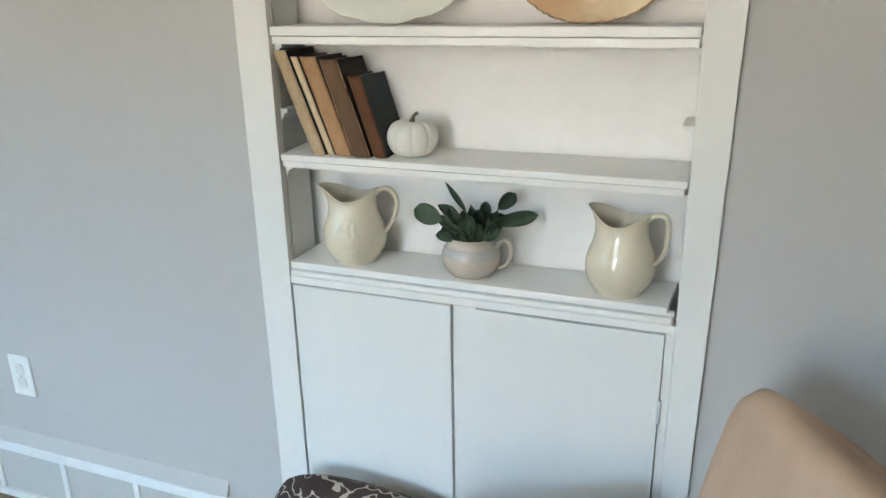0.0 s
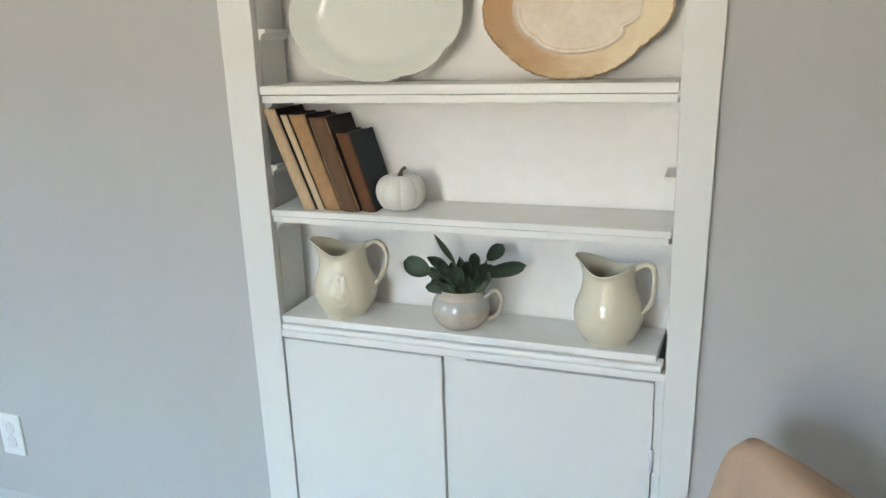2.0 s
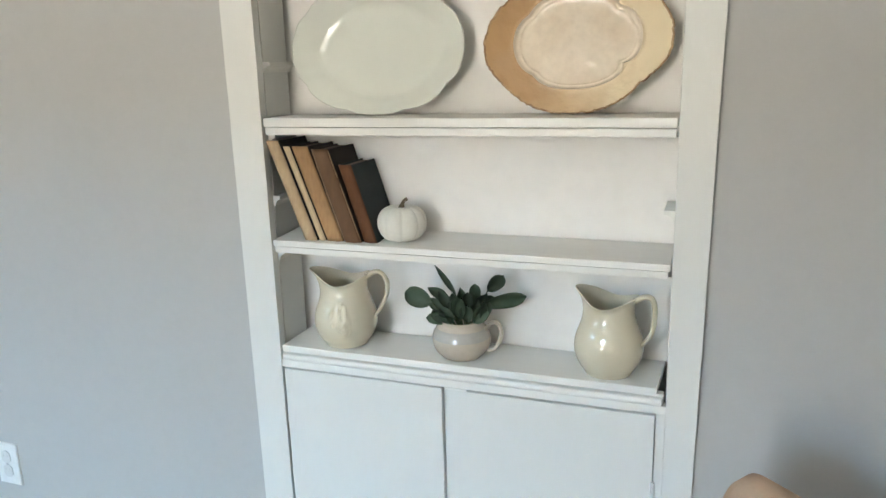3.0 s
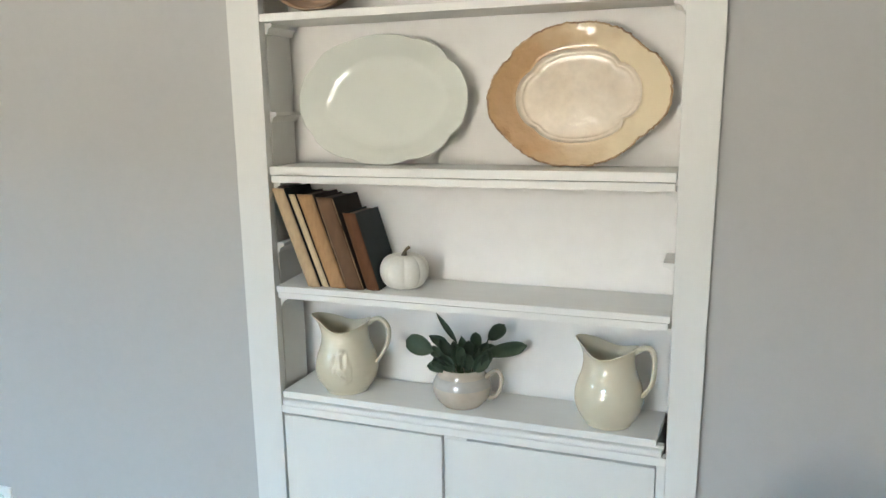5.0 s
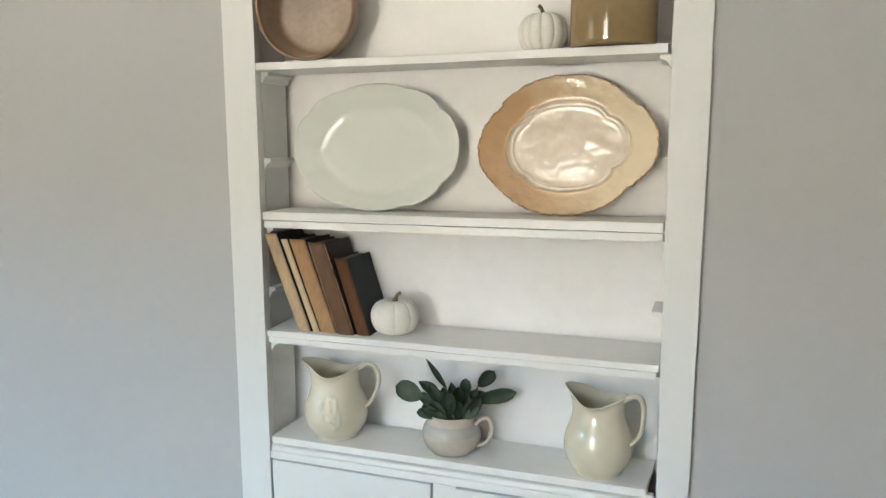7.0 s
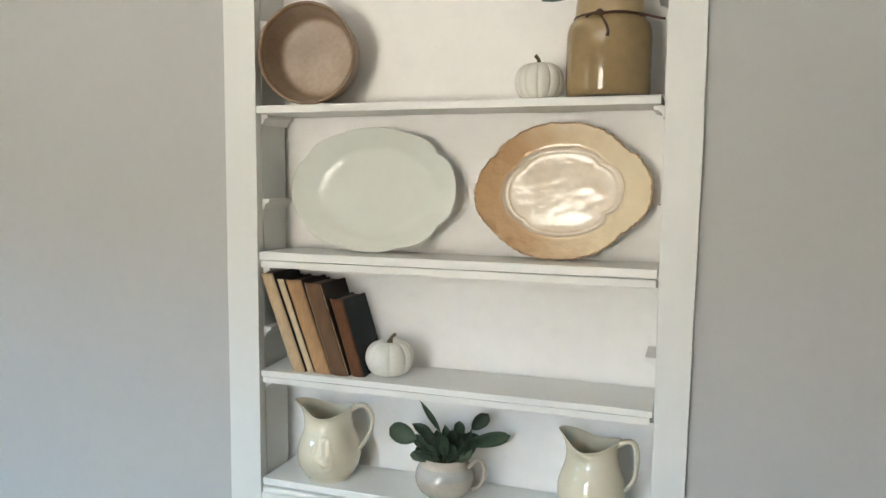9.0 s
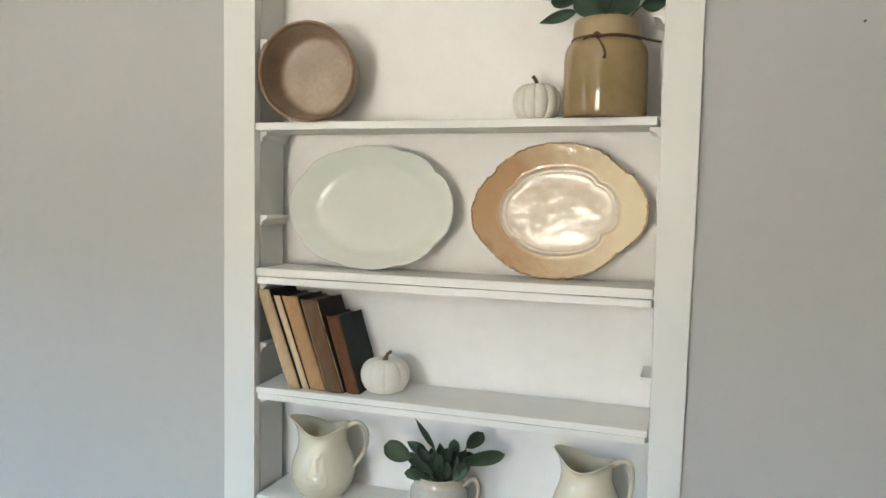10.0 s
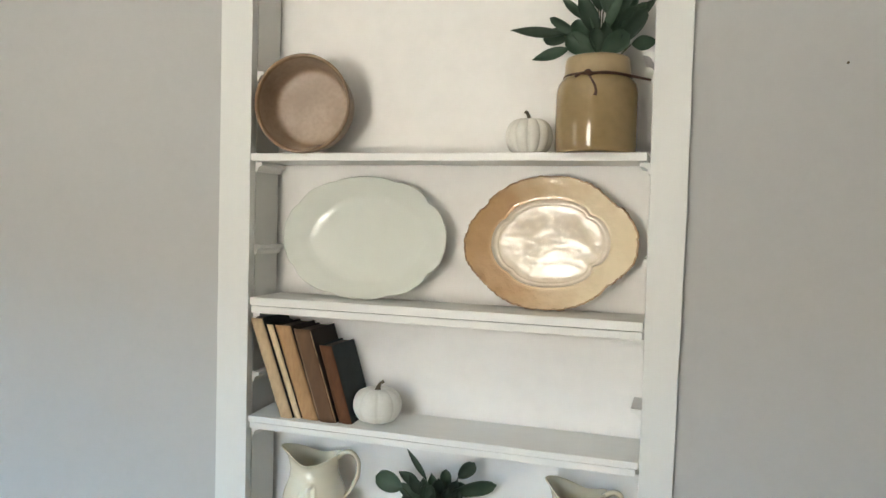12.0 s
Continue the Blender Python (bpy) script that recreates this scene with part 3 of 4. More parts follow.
def platter(at, lean, tilt, a, b, depth, mats, label, power, dents, inner, bead, ragged, well, rim, split):
    """An oval serving dish; local x across, z up from its lowest edge, its face to -y.
    dents: (degrees, depth, width) of the notches between the lobes of its edge; inner: those of its well."""
    def notch(t, marks):
        k = 1.0
        for deg, d, w in marks:
            x = abs((t - radians(deg) + math.pi) % (2 * math.pi) - math.pi) / w
            k -= d * math.exp(-x ** 1.3)
        return k

    def outline(t, f):
        c, q = math.cos(t), math.sin(t)
        r = (abs(c / a) ** power + abs(q / b) ** power) ** (-1 / power)
        u = math.atan2(q / b, c / a)
        g = min(1.0, max(0.0, (f - split) / (0.97 - split)))
        r *= g * notch(u, dents) + (1 - g) * notch(u, inner)
        if f > 0.9:
            r *= 1 + ragged * (0.7 * noise.noise(Vector((c * 34, q * 34, 4.5))) + 0.8 * noise.noise(Vector((c * 9, q * 9, 1.5 + a * 50)))
                               - 1.2 * max(0.0, noise.noise(Vector((c * 17, q * 17, 8.5))) - 0.25))
        return r

    segs = 220
    low = outline(-math.pi / 2, 1)
    back = max(h for _, h in rim) * depth / 0.03
    turn = Matrix.Rotation(radians(-lean), 4, 'X') @ Matrix.Translation((0, back, low)) @ Matrix.Rotation(radians(-tilt), 4, 'Y')
    pl = thing("platter", pose(*at), label, "platter", "platters on the shelf")
    made = []
    lip = next(i for i, p in enumerate(rim) if p[0] >= 0.975)
    for name, prof, mat in (("well", well, mats[0]), ("rim", rim[:lip + 1], mats[1]), ("edge", rim[lip:], mats[2])):
        bm = bmesh.new()
        rings = []
        for f, h in prof:
            y = -h * depth / 0.03 - bead * (math.exp(-((f - split) / 0.014) ** 2) + 0.55 * math.exp(-((f - split + 0.062) / 0.012) ** 2))
            if f == 0:
                rings.append([bm.verts.new((0, y, 0))])
                continue
            ring = []
            for i in range(segs):
                t = 2 * math.pi * i / segs
                r = outline(t, f) * f
                w = 0.0009 * noise.noise(Vector((r * math.cos(t) * 18, r * math.sin(t) * 18, a * 99))) * f
                if ragged > 0.01 and f > 0.86:
                    # worn moulding along the edge
                    w += 0.0035 * (f - 0.86) / 0.14 * noise.noise(Vector((r * math.cos(t) * 55, r * math.sin(t) * 55, 3.0)))
                ring.append(bm.verts.new((r * math.cos(t), y + w, r * math.sin(t))))
            rings.append(ring)
        for p, q in zip(rings, rings[1:]):
            for i in range(segs):
                j = (i + 1) % segs
                if len(p) == 1:
                    bm.faces.new((p[0], q[i], q[j]))
                elif len(q) == 1:
                    bm.faces.new((p[i], q[0], p[j]))
                else:
                    bm.faces.new((p[i], q[i], q[j], p[j]))
        smooth(bm)
        bm.transform(turn)
        made.append((name, bm, mat))
    foot = min(v.co.z for _, bm, _ in made for v in bm.verts)
    for name, bm, mat in made:
        bm.transform(Matrix.Translation((0, 0, 0.0005 - foot)))
        part(name, bm, mat, pl)
    return pl


# a deep dish that curves from its well into the rim, with eight low lobes
soft_well = [(0.0, 0.003), (0.25, 0.003), (0.42, 0.0032), (0.53, 0.0037), (0.60, 0.0046), (0.64, 0.0057), (0.675, 0.0074), (0.705, 0.0096)]
soft_rim = [(0.705, 0.0096), (0.73, 0.0121), (0.755, 0.0152), (0.79, 0.0202), (0.84, 0.0260), (0.89, 0.0316), (0.935, 0.0368), (0.965, 0.0402), (0.985, 0.0420), (0.995, 0.0424), (1.0, 0.0416), (0.995, 0.0396),
            (0.94, 0.0335), (0.80, 0.0185), (0.72, 0.0085), (0.67, 0.002), (0.63, 0.0), (0.5, 0.0012), (0.0, 0.0012)]
platter((0.209, 0.062, 1.2935), 6, 0, 0.1765, 0.1228, 0.022, (M_IRONSTONE, M_IRONSTONE, M_IRONSTONE), "white glazed oval ironstone platter leaning on the shelf back", 2.12,
        [(37, 0.045, 0.11), (68, 0.026, 0.10), (112, 0.026, 0.10), (146, 0.040, 0.12), (-34, 0.045, 0.11), (-70, 0.034, 0.10), (-110, 0.034, 0.10), (-148, 0.042, 0.12),
         (18, 0.010, 0.05), (-15, 0.010, 0.05), (162, 0.012, 0.05), (197, 0.012, 0.05)],
        [(40, 0.05, 0.35), (140, 0.05, 0.35), (-40, 0.05, 0.35), (-140, 0.05, 0.35), (180, -0.04, 0.16), (0, -0.04, 0.16)], 0.0, 0.007, soft_well, soft_rim, 0.705)
# a flatter dish with a ridge round its lobed well
flat_well = [(0.0, 0.004), (0.2, 0.004), (0.4, 0.0042), (0.54, 0.0044), (0.58, 0.0047), (0.602, 0.0052), (0.612, 0.0056), (0.622, 0.0062), (0.632, 0.0070), (0.642, 0.0080),
             (0.652, 0.0092), (0.660, 0.0104), (0.668, 0.0116), (0.676, 0.0128), (0.684, 0.0138)]
flat_rim = [(0.684, 0.0138), (0.692, 0.0146), (0.700, 0.0153), (0.712, 0.0163), (0.74, 0.0184), (0.80, 0.0222), (0.86, 0.0261), (0.90, 0.0290), (0.93, 0.0312), (0.955, 0.0333), (0.976, 0.0351), (0.988, 0.0362), (1.0, 0.0356), (0.997, 0.0334),
            (0.95, 0.0290), (0.83, 0.0180), (0.74, 0.0110), (0.70, 0.005), (0.66, 0.001), (0.62, 0.0), (0.5, 0.0012), (0.0, 0.0012)]
platter((0.581, 0.066, 1.2935), 5.25, 2.5, 0.1625, 0.1252, 0.021, (M_PLATTER_WELL, M_PLATTER, M_PLATTER_EDGE), "glossy tan crazed oval platter leaning on the shelf back", 2.0,
        [(42, 0.085, 0.30), (-44, 0.085, 0.30), (144, 0.070, 0.28), (-142, 0.045, 0.28)],
        [(42, 0.08, 0.14), (-36, 0.11, 0.14), (142, 0.06, 0.18), (-138, 0.05, 0.14), (90, 0.06, 0.6), (-90, 0.04, 0.6)], 0.0026, 0.022, flat_well, flat_rim, 0.684)


def bowl():
    """A stoneware bowl that lies on its side, its mouth to the room; its wall narrows to the foot."""
    R, D = 0.0955, 0.082
    # local z is the axis towards the mouth
    b = thing("bowl", pose(0.1065, 0.006, 1.5772 + R, 91.0, 0, 10), "brown stoneware bowl lying on its side on the shelf", "bowl")
    body = [(0, -D), (0.80, -D), (0.87, -D + 0.003), (0.905, -D + 0.010), (0.93, -0.055), (0.945, -0.03), (0.98, -0.014)]
    rim = [(0.98, -0.014), (0.995, -0.010), (1.0, -0.004), (0.985, 0.0), (0.955, 0.0), (0.935, -0.003), (0.925, -0.010)]
    inside = [(0.925, -0.010), (0.88, -0.035), (0.83, -0.058), (0.80, -0.065), (0.775, -0.0685), (0.74, -0.0705), (0.68, -0.0715), (0.3, -0.072), (0, -0.072)]

    def uneven(t, r, z):
        # a hand-turned wall, with a long chip worn out of the lip
        k = 1 + 0.006 * noise.noise(Vector((math.cos(t) * 1.5, math.sin(t) * 1.5, z * 20)))
        lip = max(0.0, 1 + min(0.0, z) / 0.014)
        chip = max(0.0, 1 - ((t - 0.02) / 0.42) ** 2) if t < math.pi else max(0.0, 1 - ((t - 2 * math.pi - 0.02) / 0.42) ** 2)
        chip *= 0.7 + 0.5 * noise.noise(Vector((t * 9, 2.0, 5.0)))
        return Vector((r * k * math.cos(t), r * k * math.sin(t), z - 0.0042 * lip * chip))
    part("body", lathe([(r * R, z) for r, z in body], 72, uneven), M_BOWL, b)
    part("rim", lathe([(r * R, z) for r, z in rim], 96, uneven), M_BOWLRIM, b, "darker chipped brown rim")
    part("inside", lathe([(r * R, z) for r, z in inside], 72, uneven), M_BOWL, b)


bowl()


def jar():
    j = thing("jar", (0.664, 0.042, 1.5768), "tan stoneware jar tied with a leather cord", "jar")
    R = 0.0705
    body = [(0, 0.002), (0.9, 0.002), (0.95, 0.0), (0.985, 0.004), (1.0, 0.012), (1.0, 0.06), (0.998, 0.105), (0.985, 0.118), (0.95, 0.128), (0.89, 0.135), (0.83, 0.139)]
    neck = [(0.83, 0.139), (0.815, 0.143), (0.805, 0.150), (0.795, 0.163), (0.78, 0.172), (0.757, 0.1778), (0.725, 0.179), (0.68, 0.177), (0.65, 0.165), (0.66, 0.14),
            (0.9, 0.10), (0.9, 0.02), (0, 0.015)]
    part("body", lathe([(r * R, z * 0.925) for r, z in body], 64), M_JAR, j)
    part("neck", lathe([(r * R, z * 0.925) for r, z in neck], 64), M_JARNECK, j, "paler matt neck and rim")
    c = thing("leather_cord", (0.664, 0.042, 1.5768), "thin brown leather cord knotted round the jar's neck", "cord")
    rr = 0.80 * R + 0.0012
    ring = [(rr * math.cos(a), rr * math.sin(a), 0.1305 + 0.001 * math.sin(a * 2)) for a in [2 * math.pi * i / 16 for i in range(17)]]
    part("loop", tube(ring, [0.0021, 0.0021], 3, 8), M_LEATHER, c)
    k = Vector((-0.009, -0.0585, 0.1290))
    part("knot", tube([k + Vector((-0.006, 0, 0.001)), k + Vector((0, -0.004, 0.003)), k + Vector((0.007, -0.001, -0.002))], [0.003, 0.0044, 0.003], 4, 10), M_LEATHER, c)
    part("tail", tube([k, k + Vector((0.006, -0.006, -0.010)), k + Vector((0.012, -0.010, -0.020)), k + Vector((0.015, -0.011, -0.031)), k + Vector((0.0135, -0.0115, -0.038))],
                      [0.0024, 0.0024, 0.0022, 0.003], 5, 8), M_LEATHER, c)
    part("tail", tube([k + Vector((-0.001, -0.001, 0)), k + Vector((0.03, -0.006, 0.0005)), k + Vector((0.06, 0.002, -0.003)), k + Vector((0.085, 0.014, -0.0075)), k + Vector((0.101, 0.020, -0.010))],
                      [0.0024, 0.0022, 0.0022, 0.002], 5, 8), M_LEATHER, c)
    part("tail", tube([k, k + Vector((-0.012, -0.002, 0.001)), k + Vector((-0.022, 0.004, -0.003))], [0.0024, 0.0022], 5, 8), M_LEATHER, c)


jar()


def pumpkin(at, R, H, lobes, turn, lean, label):
    p = thing("pumpkin", pose(*at, 0, 0, turn), label, "pumpkin", "small white pumpkins")
    prof = []
    n = 26
    for i in range(n + 1):
        a = -math.pi / 2 + math.pi * i / n
        r = math.cos(a) ** 0.62 if math.cos(a) > 1e-4 else 0.0
        prof.append((r, 0.5 + 0.5 * math.sin(a)))
    prof[0], prof[-1] = (0.0, 0.06), (0.0, 0.90)

    def shape(t, r, z):
        g = abs(math.sin(lobes * t / 2 + 0.25 * math.sin(2 * t)))
        rr = R * r * (0.905 + 0.095 * g ** 0.45)
        pit = max(0.0, 1 - r / 0.5)
        zz = H * (z + (-0.10 if z > 0.5 else 0.06) * pit ** 1.2)
        zz -= 0.03 * H * (1 - g ** 0.5) * (1 if z > 0.5 else -1) * r
        return Vector((rr * math.cos(t), rr * math.sin(t), zz))
    body = part("body", lathe(prof, lobes * 14, shape), M_PUMP, p)
    low = min(v.co.z for v in body.data.vertices)
    for v in body.data.vertices:
        v.co.z -= low
    s = [(0, 0, 0.80 * H), (0.0, 0, 0.90 * H), (lean * 0.04 * R, 0, 1.0 * H), (lean * 0.12 * R, 0, 1.09 * H), (lean * 0.26 * R, 0, 1.15 * H)]
    part("stem", tube(s, [0.0085, 0.0062, 0.0036, 0.0030, 0.0034], 5, 9), M_STEM, p, "dry brown curved stem")


pumpkin((0.260, 0.053, 1.0588), 0.0482, 0.069, 9, 12, 0.9, "small white ribbed pumpkin beside the leaning books")
pumpkin((0.5435, 0.056, 1.5768), 0.0435, 0.068, 12, 40, -0.8, "small white ribbed pumpkin beside the stoneware jar")


# ---- books ----
def book(x, y, lean, thick, depth, height, spine, cover, round_out, label, worn=False):
    """Bound book that leans to -x, its spine to the room."""
    b = thing("book", pose(x, y, 1.0562 + 0.06 * y, 0, 0, 0), label, "book", "old books leaning on the shelf")
    t = 0.0022
    height *= math.cos(radians(lean))
    thick /= math.cos(radians(lean))
    slant = Matrix.Identity(4)
    slant[0][2] = -math.tan(radians(lean))

    def slanted(bm):
        bm.transform(slant)
        return bm
    for x0 in (0.0, thick - t):
        part("cover", slanted(worn_box(x0, x0 + t, 0.0040, depth, 0.0, height, 0.0007, 0.0004, 0.02, seed=x * 50 + x0)), cover, b)
    part("page_block", slanted(box(t + 0.0002, thick - t - 0.0002, 0.0048, depth - 0.005, 0.003, height - 0.003)), M_PAGES, b)
    bm = bmesh.new()
    rows, cols = 22, 8
    grid = []
    for i in range(rows + 1):
        z = height * i / rows
        ring = []
        for k in range(cols + 1):
            f = k / cols * 2 - 1
            yy = 0.0032 - round_out * (1 - abs(f) ** 2.6)
            yy += 0.0006 * noise.noise(Vector((f * 2, z * 30, x * 90)))
            zz = z + (0.0012 * noise.noise(Vector((f * 3, 7, x * 40))) if i in (0, rows) else 0)
            ring.append(bm.verts.new((thick / 2 + f * (thick / 2 - 0.0003), yy, zz)))
        ring += [bm.verts.new((thick - t, 0.0045, z)), bm.verts.new((t, 0.0045, z))]
        grid.append(ring)
    m = cols + 3
    for p, q in zip(grid, grid[1:]):
        for k in range(m):
            bm.faces.new((p[k], p[(k + 1) % m], q[(k + 1) % m], q[k]))
    bm.faces.new(grid[0])
    bm.faces.new(grid[-1])
    part("spine", smooth(slanted(bm), 50), spine, b)
    if worn:
        # rubbed corners along the spine, broken off unevenly
        for xx, z0, z1 in ((0.0008, 0.02, 0.97), (thick - 0.0008, 0.0, 0.64), (thick - 0.0009, 0.70, 0.985)):
            pts = [(xx + 0.0003 * noise.noise(Vector((k * 1.7, xx * 900, x * 50))), 0.0028 - 0.0003, height * (z0 + (z1 - z0) * k / 9)) for k in range(10)]
            part("rubbed_edge", slanted(tube(pts, [0.0006, 0.0016, 0.0010, 0.0019, 0.0009, 0.0014, 0.0006], 2, 6)), C_WORN, b)


C_TAN = cloth("tan_cloth", (0.50, 0.37, 0.225), (0.40, 0.285, 0.165), 0.8)
C_CREAM = cloth("cream_cloth", (0.58, 0.455, 0.295), (0.49, 0.37, 0.225), 0.7)
C_OCHRE = cloth("ochre_cloth", (0.41, 0.245, 0.118), (0.31, 0.175, 0.08), 0.8)
C_BROWN = cloth("brown_leather", (0.092, 0.043, 0.020), (0.165, 0.092, 0.047), 1.0)
C_WORN = cloth("worn_leather_edge", (0.36, 0.235, 0.14), (0.22, 0.13, 0.07), 1.0)
C_RED = cloth("red_brown_cloth", (0.120, 0.043, 0.013), (0.080, 0.028, 0.009), 0.8)
C_BLACK = cloth("black_cloth", (0.022, 0.02, 0.018), (0.035, 0.03, 0.026), 0.7)
C_DARKBR = cloth("dark_brown_cloth", (0.036, 0.027, 0.022), (0.05, 0.037, 0.03), 0.7)
C_TEAL = cloth("black_green_cloth", (0.018, 0.026, 0.028), (0.028, 0.036, 0.038), 0.7)
book(0.069, 0.010, 20.5, 0.0264, 0.106, 0.206, C_TAN, C_BLACK, 0.003, "old book with faded tan spine and black covers")
book(0.0990, 0.014, 20.3, 0.0142, 0.104, 0.193, C_CREAM, C_BLACK, 0.002, "thin old book with cream spine and dark covers")
book(0.1160, 0.014, 19.8, 0.0334, 0.104, 0.193, C_OCHRE, C_DARKBR, 0.003, "old book with ochre cloth spine and dark covers")
book(0.1535, 0.013, 18.8, 0.0350, 0.108, 0.187, C_BROWN, C_DARKBR, 0.005, "thick old book with scuffed dark brown leather spine", True)
book(0.1945, 0.016, 17.6, 0.0265, 0.106, 0.155, C_RED, C_TEAL, 0.003, "short old book with red-brown spine and blackish cover")


# ---- foliage ----
def leaf_mesh(length, width, curl, cup, tip):
    """A leaf along +x from its base, its face to -y, z across."""
    bm = bmesh.new()
    n, k = 10, 3
    rows = []
    for i in range(n + 1):
        f = i / n
        if tip:
            w = width * math.sin(math.pi * f ** 0.85) ** 0.9
        else:
            w = width * 2 * math.sqrt(max(0.0, f ** 1.25 * (1 - f ** 1.25)))
        w = max(w, width * 0.05)
        row = []
        for j in range(-k, k + 1):
            g = j / k
            row.append(bm.verts.new((length * f, cup * width * (abs(g) ** 1.5) * -1 + curl * length * f * f + 0.02 * width * math.sin(9 * f + 2 * g),
                                     g * w / 2)))
        rows.append(row)
    for a, b in zip(rows, rows[1:]):
        for j in range(2 * k):
            bm.faces.new((a[j], a[j + 1], b[j + 1], b[j]))
    bmesh.ops.solidify(bm, geom=bm.faces[:], thickness=0.0006)
    return smooth(bm)


def sprig(name, at, label, leaves, right, mat):
    """Leaves given as base (u, out, v), the angle in the plane that faces the room, a turn, length, width, curl, pointed."""
    s = thing(name, pose(*at, 0, 0, right), label, "plant")
    for u, o, v, ang, turn, ln, wd, curl, tip in leaves:
        bm = leaf_mesh(ln, wd, curl, 0.17, tip)
        bm.transform(Matrix.Translation((u, -o, v)) @ Matrix.Rotation(-radians(ang), 4, 'Y') @ Matrix.Rotation(radians(turn[1]), 4, 'Z') @ Matrix.Rotation(radians(turn[0]), 4, 'X'))
        part("leaf", bm, mat, s)
        base = Vector((u, -o, v))
        foot = Vector((u * 0.25, -o * 0.3, -0.03))
        part("stalk", tube([foot, foot.lerp(base, 0.55) + Vector((0, 0, 0.004)), base], [0.0016, 0.0012, 0.001], 4, 6), M_STALK, s)
    return s


P = 0.00106
mug_leaves = []
for px, py, ang, turn, ln, wd, curl, tip, o in (
        (-58, 36, 160, (8, 10), 54, 40, 0.05, 0, 0.010), (-18, 12, 176, (-12, 5), 50, 28, -0.05, 0, 0.026),
        (-18, 45, 126, (35, 10), 66, 13, 0.0, 1, -0.012), (40, 55, 44, (10, 0), 40, 30, 0.05, 0, -0.006),
        (28, 34, 8, (15, 5), 82, 34, 0.05, 0, 0.008), (-30, 40, 156, (30, 20), 46, 22, 0.1, 1, 0.0)):
    mug_leaves.append((px * P, o, py * P, ang, turn, ln * P, wd * 0.92 * P, curl, tip))
rng = random.Random(11)
for i in range(22):
    low = i % 2
    px, py = -34 + 3.0 * i, rng.uniform(3, 12) if low else rng.uniform(10, 32)
    ang = 92 - 1.5 * px + rng.uniform(-16, 16)
    mug_leaves.append((px * P, rng.uniform(0.016, 0.030) if low else rng.uniform(-0.012, 0.012), py * P, ang, (rng.uniform(-30, 30), rng.uniform(-15, 25)),
                       rng.uniform(32, 44) * P, rng.uniform(20, 28) * P, 0.1, (i // 2) % 2))
sprig("leafy_sprig", (0.385, 0.05, 0.907), "dusty dark green round-leaved sprig in the beige mug", mug_leaves, 15, M_LEAF)

jar_leaves = []
for px, py, ang, turn, ln, wd, curl, tip, o in (
        (-62, 38, 174, (10, 0), 94, 24, 0.02, 1, 0.010), (-52, 12, 196, (-8, 0), 66, 24, 0.05, 1, 0.018), (-40, 40, 186, (20, 10), 60, 42, 0.05, 0, 0.002),
        (-8, 3, 152, (-10, 0), 56, 44, 0.05, 0, 0.030), (2, 2, 34, (10, 10), 56, 42, 0.05, 0, 0.034), (-4, -2, 96, (12, 6), 46, 30, 0.05, 0, 0.036), (-6, 30, 112, (10, 0), 86, 36, 0.05, 1, 0.024),
        (52, 20, 8, (10, 10), 46, 30, 0.05, 1, 0.006), (46, 60, 40, (20, 0), 62, 22, 0.05, 1, -0.004)):
    jar_leaves.append((px * 0.00100, o, py * 0.00100, ang, turn, ln * 0.00100, wd * 0.00086, curl, tip))
rng = random.Random(5)
for i in range(32):
    py = 4 + 3.9 * i + rng.uniform(-3, 3)
    px = rng.uniform(-38, 38)
    ang = 92 - 1.1 * px + rng.uniform(-18, 18)
    jar_leaves.append((px * 0.001, 0.026 - 0.0011 * i, py * 0.001, ang, (rng.uniform(-25, 25), rng.uniform(-5, 15)),
                       rng.uniform(38, 72) * 0.001, rng.uniform(20, 38) * 0.00086, 0.06, int(rng.random() < 0.6)))
sprig("eucalyptus_sprig", (0.666, 0.044, 1.745), "dark green long-leaved eucalyptus sprig in the stoneware jar", jar_leaves, 6, M_LEAFD)


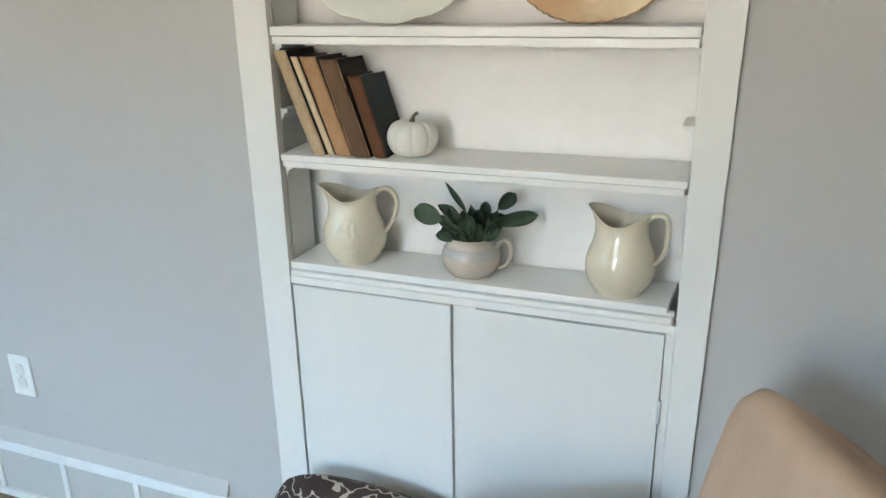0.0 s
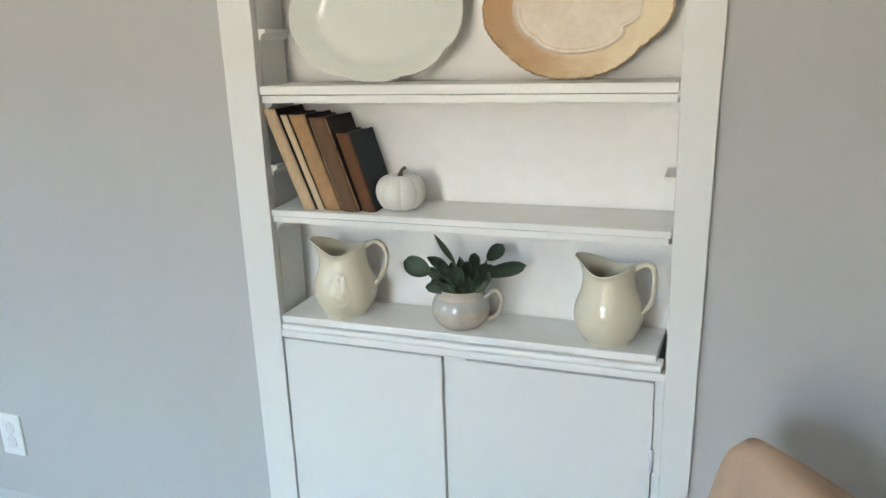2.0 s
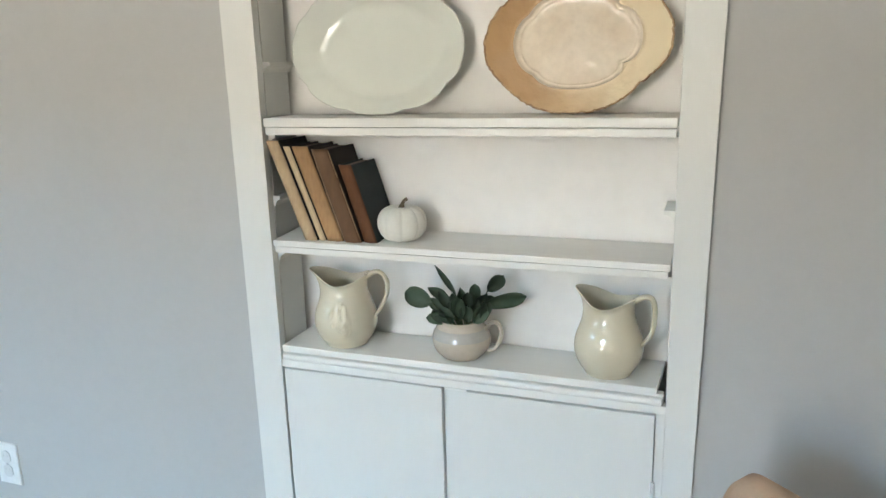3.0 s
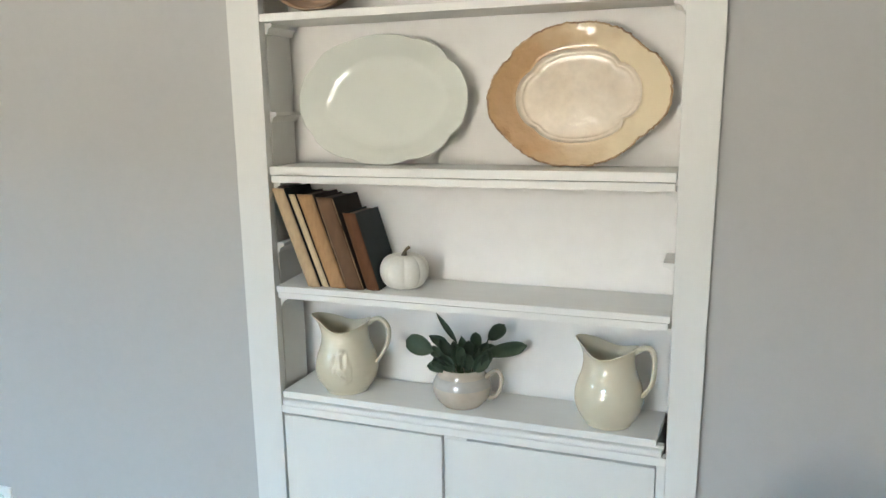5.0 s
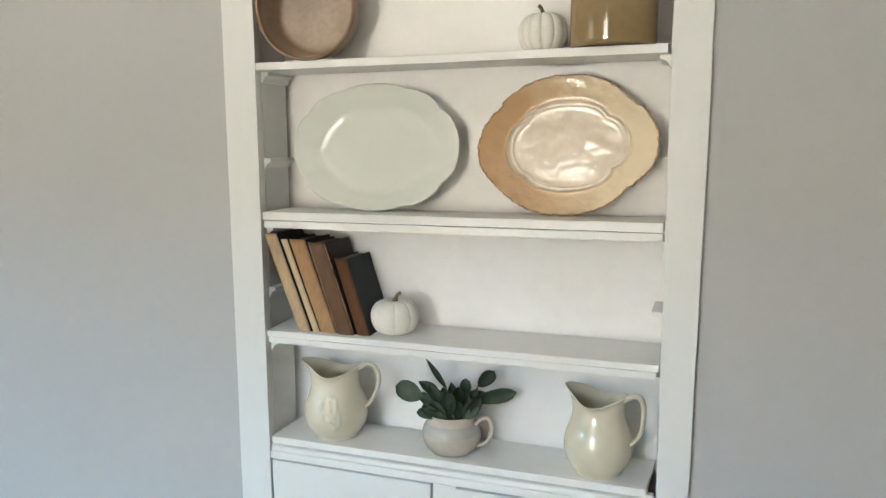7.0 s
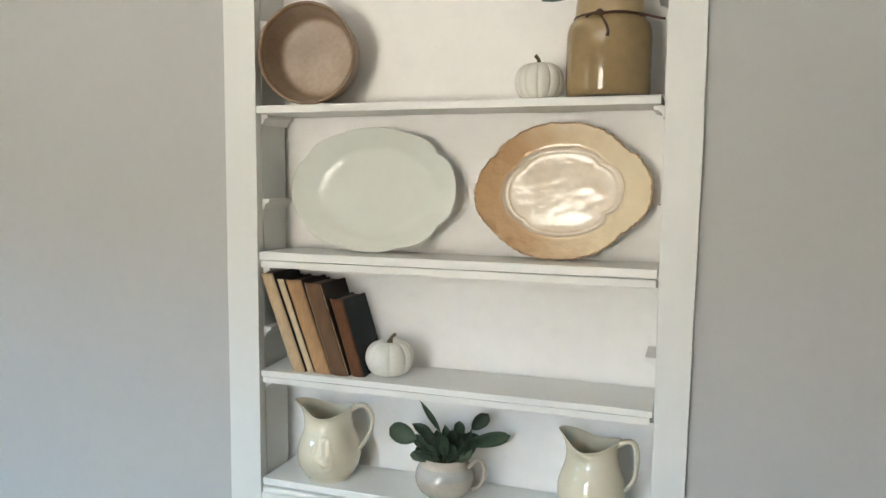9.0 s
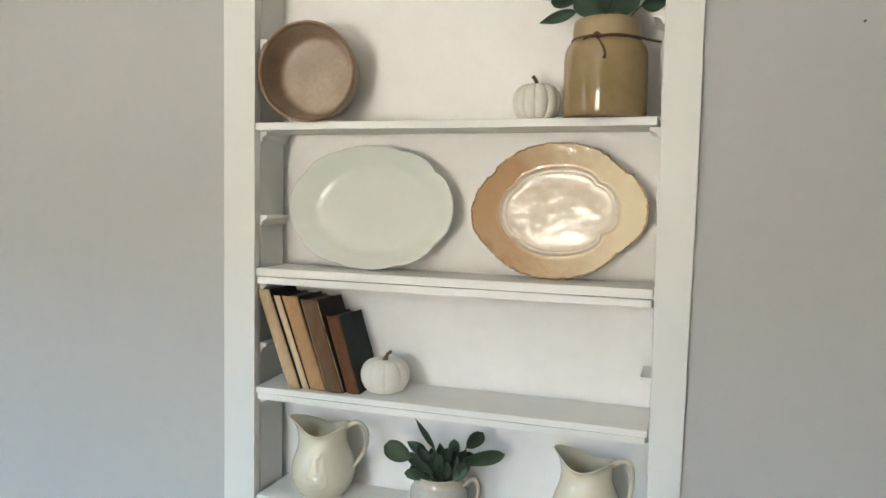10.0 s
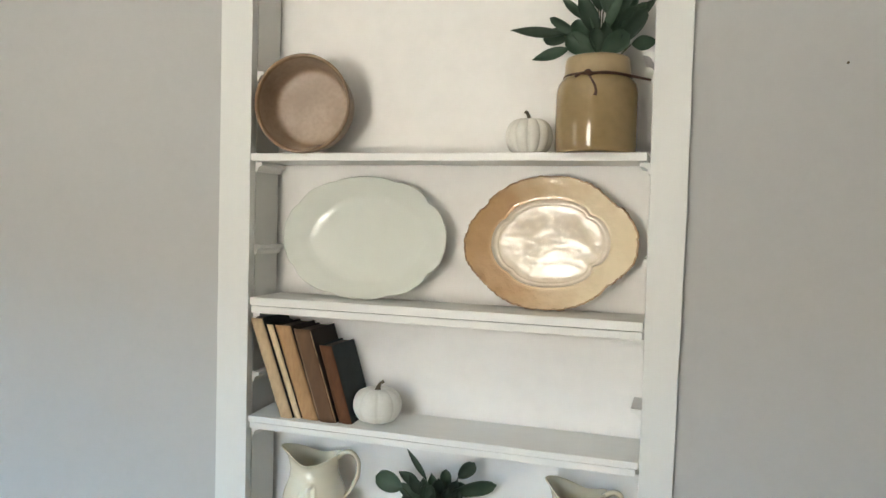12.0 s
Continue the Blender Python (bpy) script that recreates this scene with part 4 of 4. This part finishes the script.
# ---- seat and cushion by the bookcase ----
def armchair():
    c = thing("upholstered_chair", pose(0.921, -0.453, 0, 0, 0, -57), "tan upholstered chair with a rounded back", "chair")
    bm = bmesh.new()
    # back: a slab with a rounded outline, local x across, its face to -y
    n = 96
    W, H0, H1, T = 0.235, 0.28, 0.872, 0.052
    outline = []
    for i in range(n):
        t = 2 * math.pi * i / n
        cx, sx = math.cos(t), math.sin(t)
        e = 0.229
        x = W * abs(cx) ** e * (1 if cx > 0 else -1)
        z = (H0 + H1) / 2 + (H1 - H0) / 2 * abs(sx) ** e * (1 if sx > 0 else -1)
        z -= 0.093 * max(0.0, x + 0.17) * max(0.0, (z - 0.45) / (H1 - 0.45))
        outline.append((x * (1 - 0.212 * max(0.0, z - 0.45) / (H1 - 0.45)), z))
    layers = [(0.80, -T), (0.92, -T * 0.93), (0.975, -T * 0.70), (1.0, -T * 0.3), (1.0, T * 0.3), (0.975, T * 0.70), (0.92, T * 0.93), (0.80, T)]
    rings = []
    zc = (H0 + H1) / 2
    for f, y in layers:
        # the rolled top falls away behind
        back = y * 3.13 if y > 0 else y
        fall = 0.69 * max(0.0, back + 0.3 * T)
        rings.append([bm.verts.new((x * f, back + 0.131 * (z - H0), zc + (z - zc) * (1 - (1 - f) * 0.6) - fall * max(0.0, (z - zc) / (H1 - zc)))) for x, z in outline])
    for a, b in zip(rings, rings[1:]):
        for i in range(n):
            bm.faces.new((a[i], a[(i + 1) % n], b[(i + 1) % n], b[i]))
    bm.faces.new(rings[0])
    bm.faces.new(rings[-1])
    part("backrest", smooth(bm), M_TAN, c)
    part("seat", smooth(box(-0.215, 0.215, -0.52, 0.05, 0.24, 0.43, 0.05, 4)), M_TAN, c)
    # unseen arms, added to throw shade on the lower cabinet door
    for x in (-0.275, 0.275):
        part("armrest", smooth(box(x - 0.055, x + 0.055, -0.53, -0.07, 0.20, 0.59, 0.05, 4)), M_TAN, c)
    for x in (-0.21, 0.21):
        for y in (-0.46, 0.0):
            part("leg", tube([(x, y, 0.0), (x, y, 0.25)], [0.014, 0.02], 2, 10), M_LEG, c)


armchair()


def pillow():
    bm = bmesh.new()
    n, S, T = 30, 0.205, 0.075
    top, bot = {}, {}
    for i in range(n + 1):
        for j in range(n + 1):
            u, v = i / n * 2 - 1, j / n * 2 - 1
            # a plump cushion: square drawn towards a rounded outline
            k = (abs(u) ** 3.4 + abs(v) ** 3.4) ** (1 / 3.4)
            m0 = max(abs(u), abs(v), 1e-6)
            f = m0 / max(k, 1e-6)
            pinch = 0.1 + 0.9 * f
            x, z = u * S, v * S
            h = T * max(0.0, (1 - u ** 4) * (1 - v ** 4)) ** 0.55
            h += 0.004 * noise.noise(Vector((u * 4, v * 4, 3))) * (1 - u * u) * (1 - v * v)
            edge = i in (0, n) or j in (0, n)
            top[i, j] = bm.verts.new((x * pinch, -h, z * pinch))
            bot[i, j] = top[i, j] if edge else bm.verts.new((x * pinch, h, z * pinch))
    for d in (top, bot):
        for i in range(n):
            for j in range(n):
                bm.faces.new((d[i, j], d[i + 1, j], d[i + 1, j + 1], d[i, j + 1]))
    smooth(bm)
    m = pose(0.178, -0.135, 0.206, -12, 5, 3)
    return whole("throw_pillow", bm, M_PILLOW, "dark brown throw pillow with pale curling vine print", "pillow", m=m)


pillow()
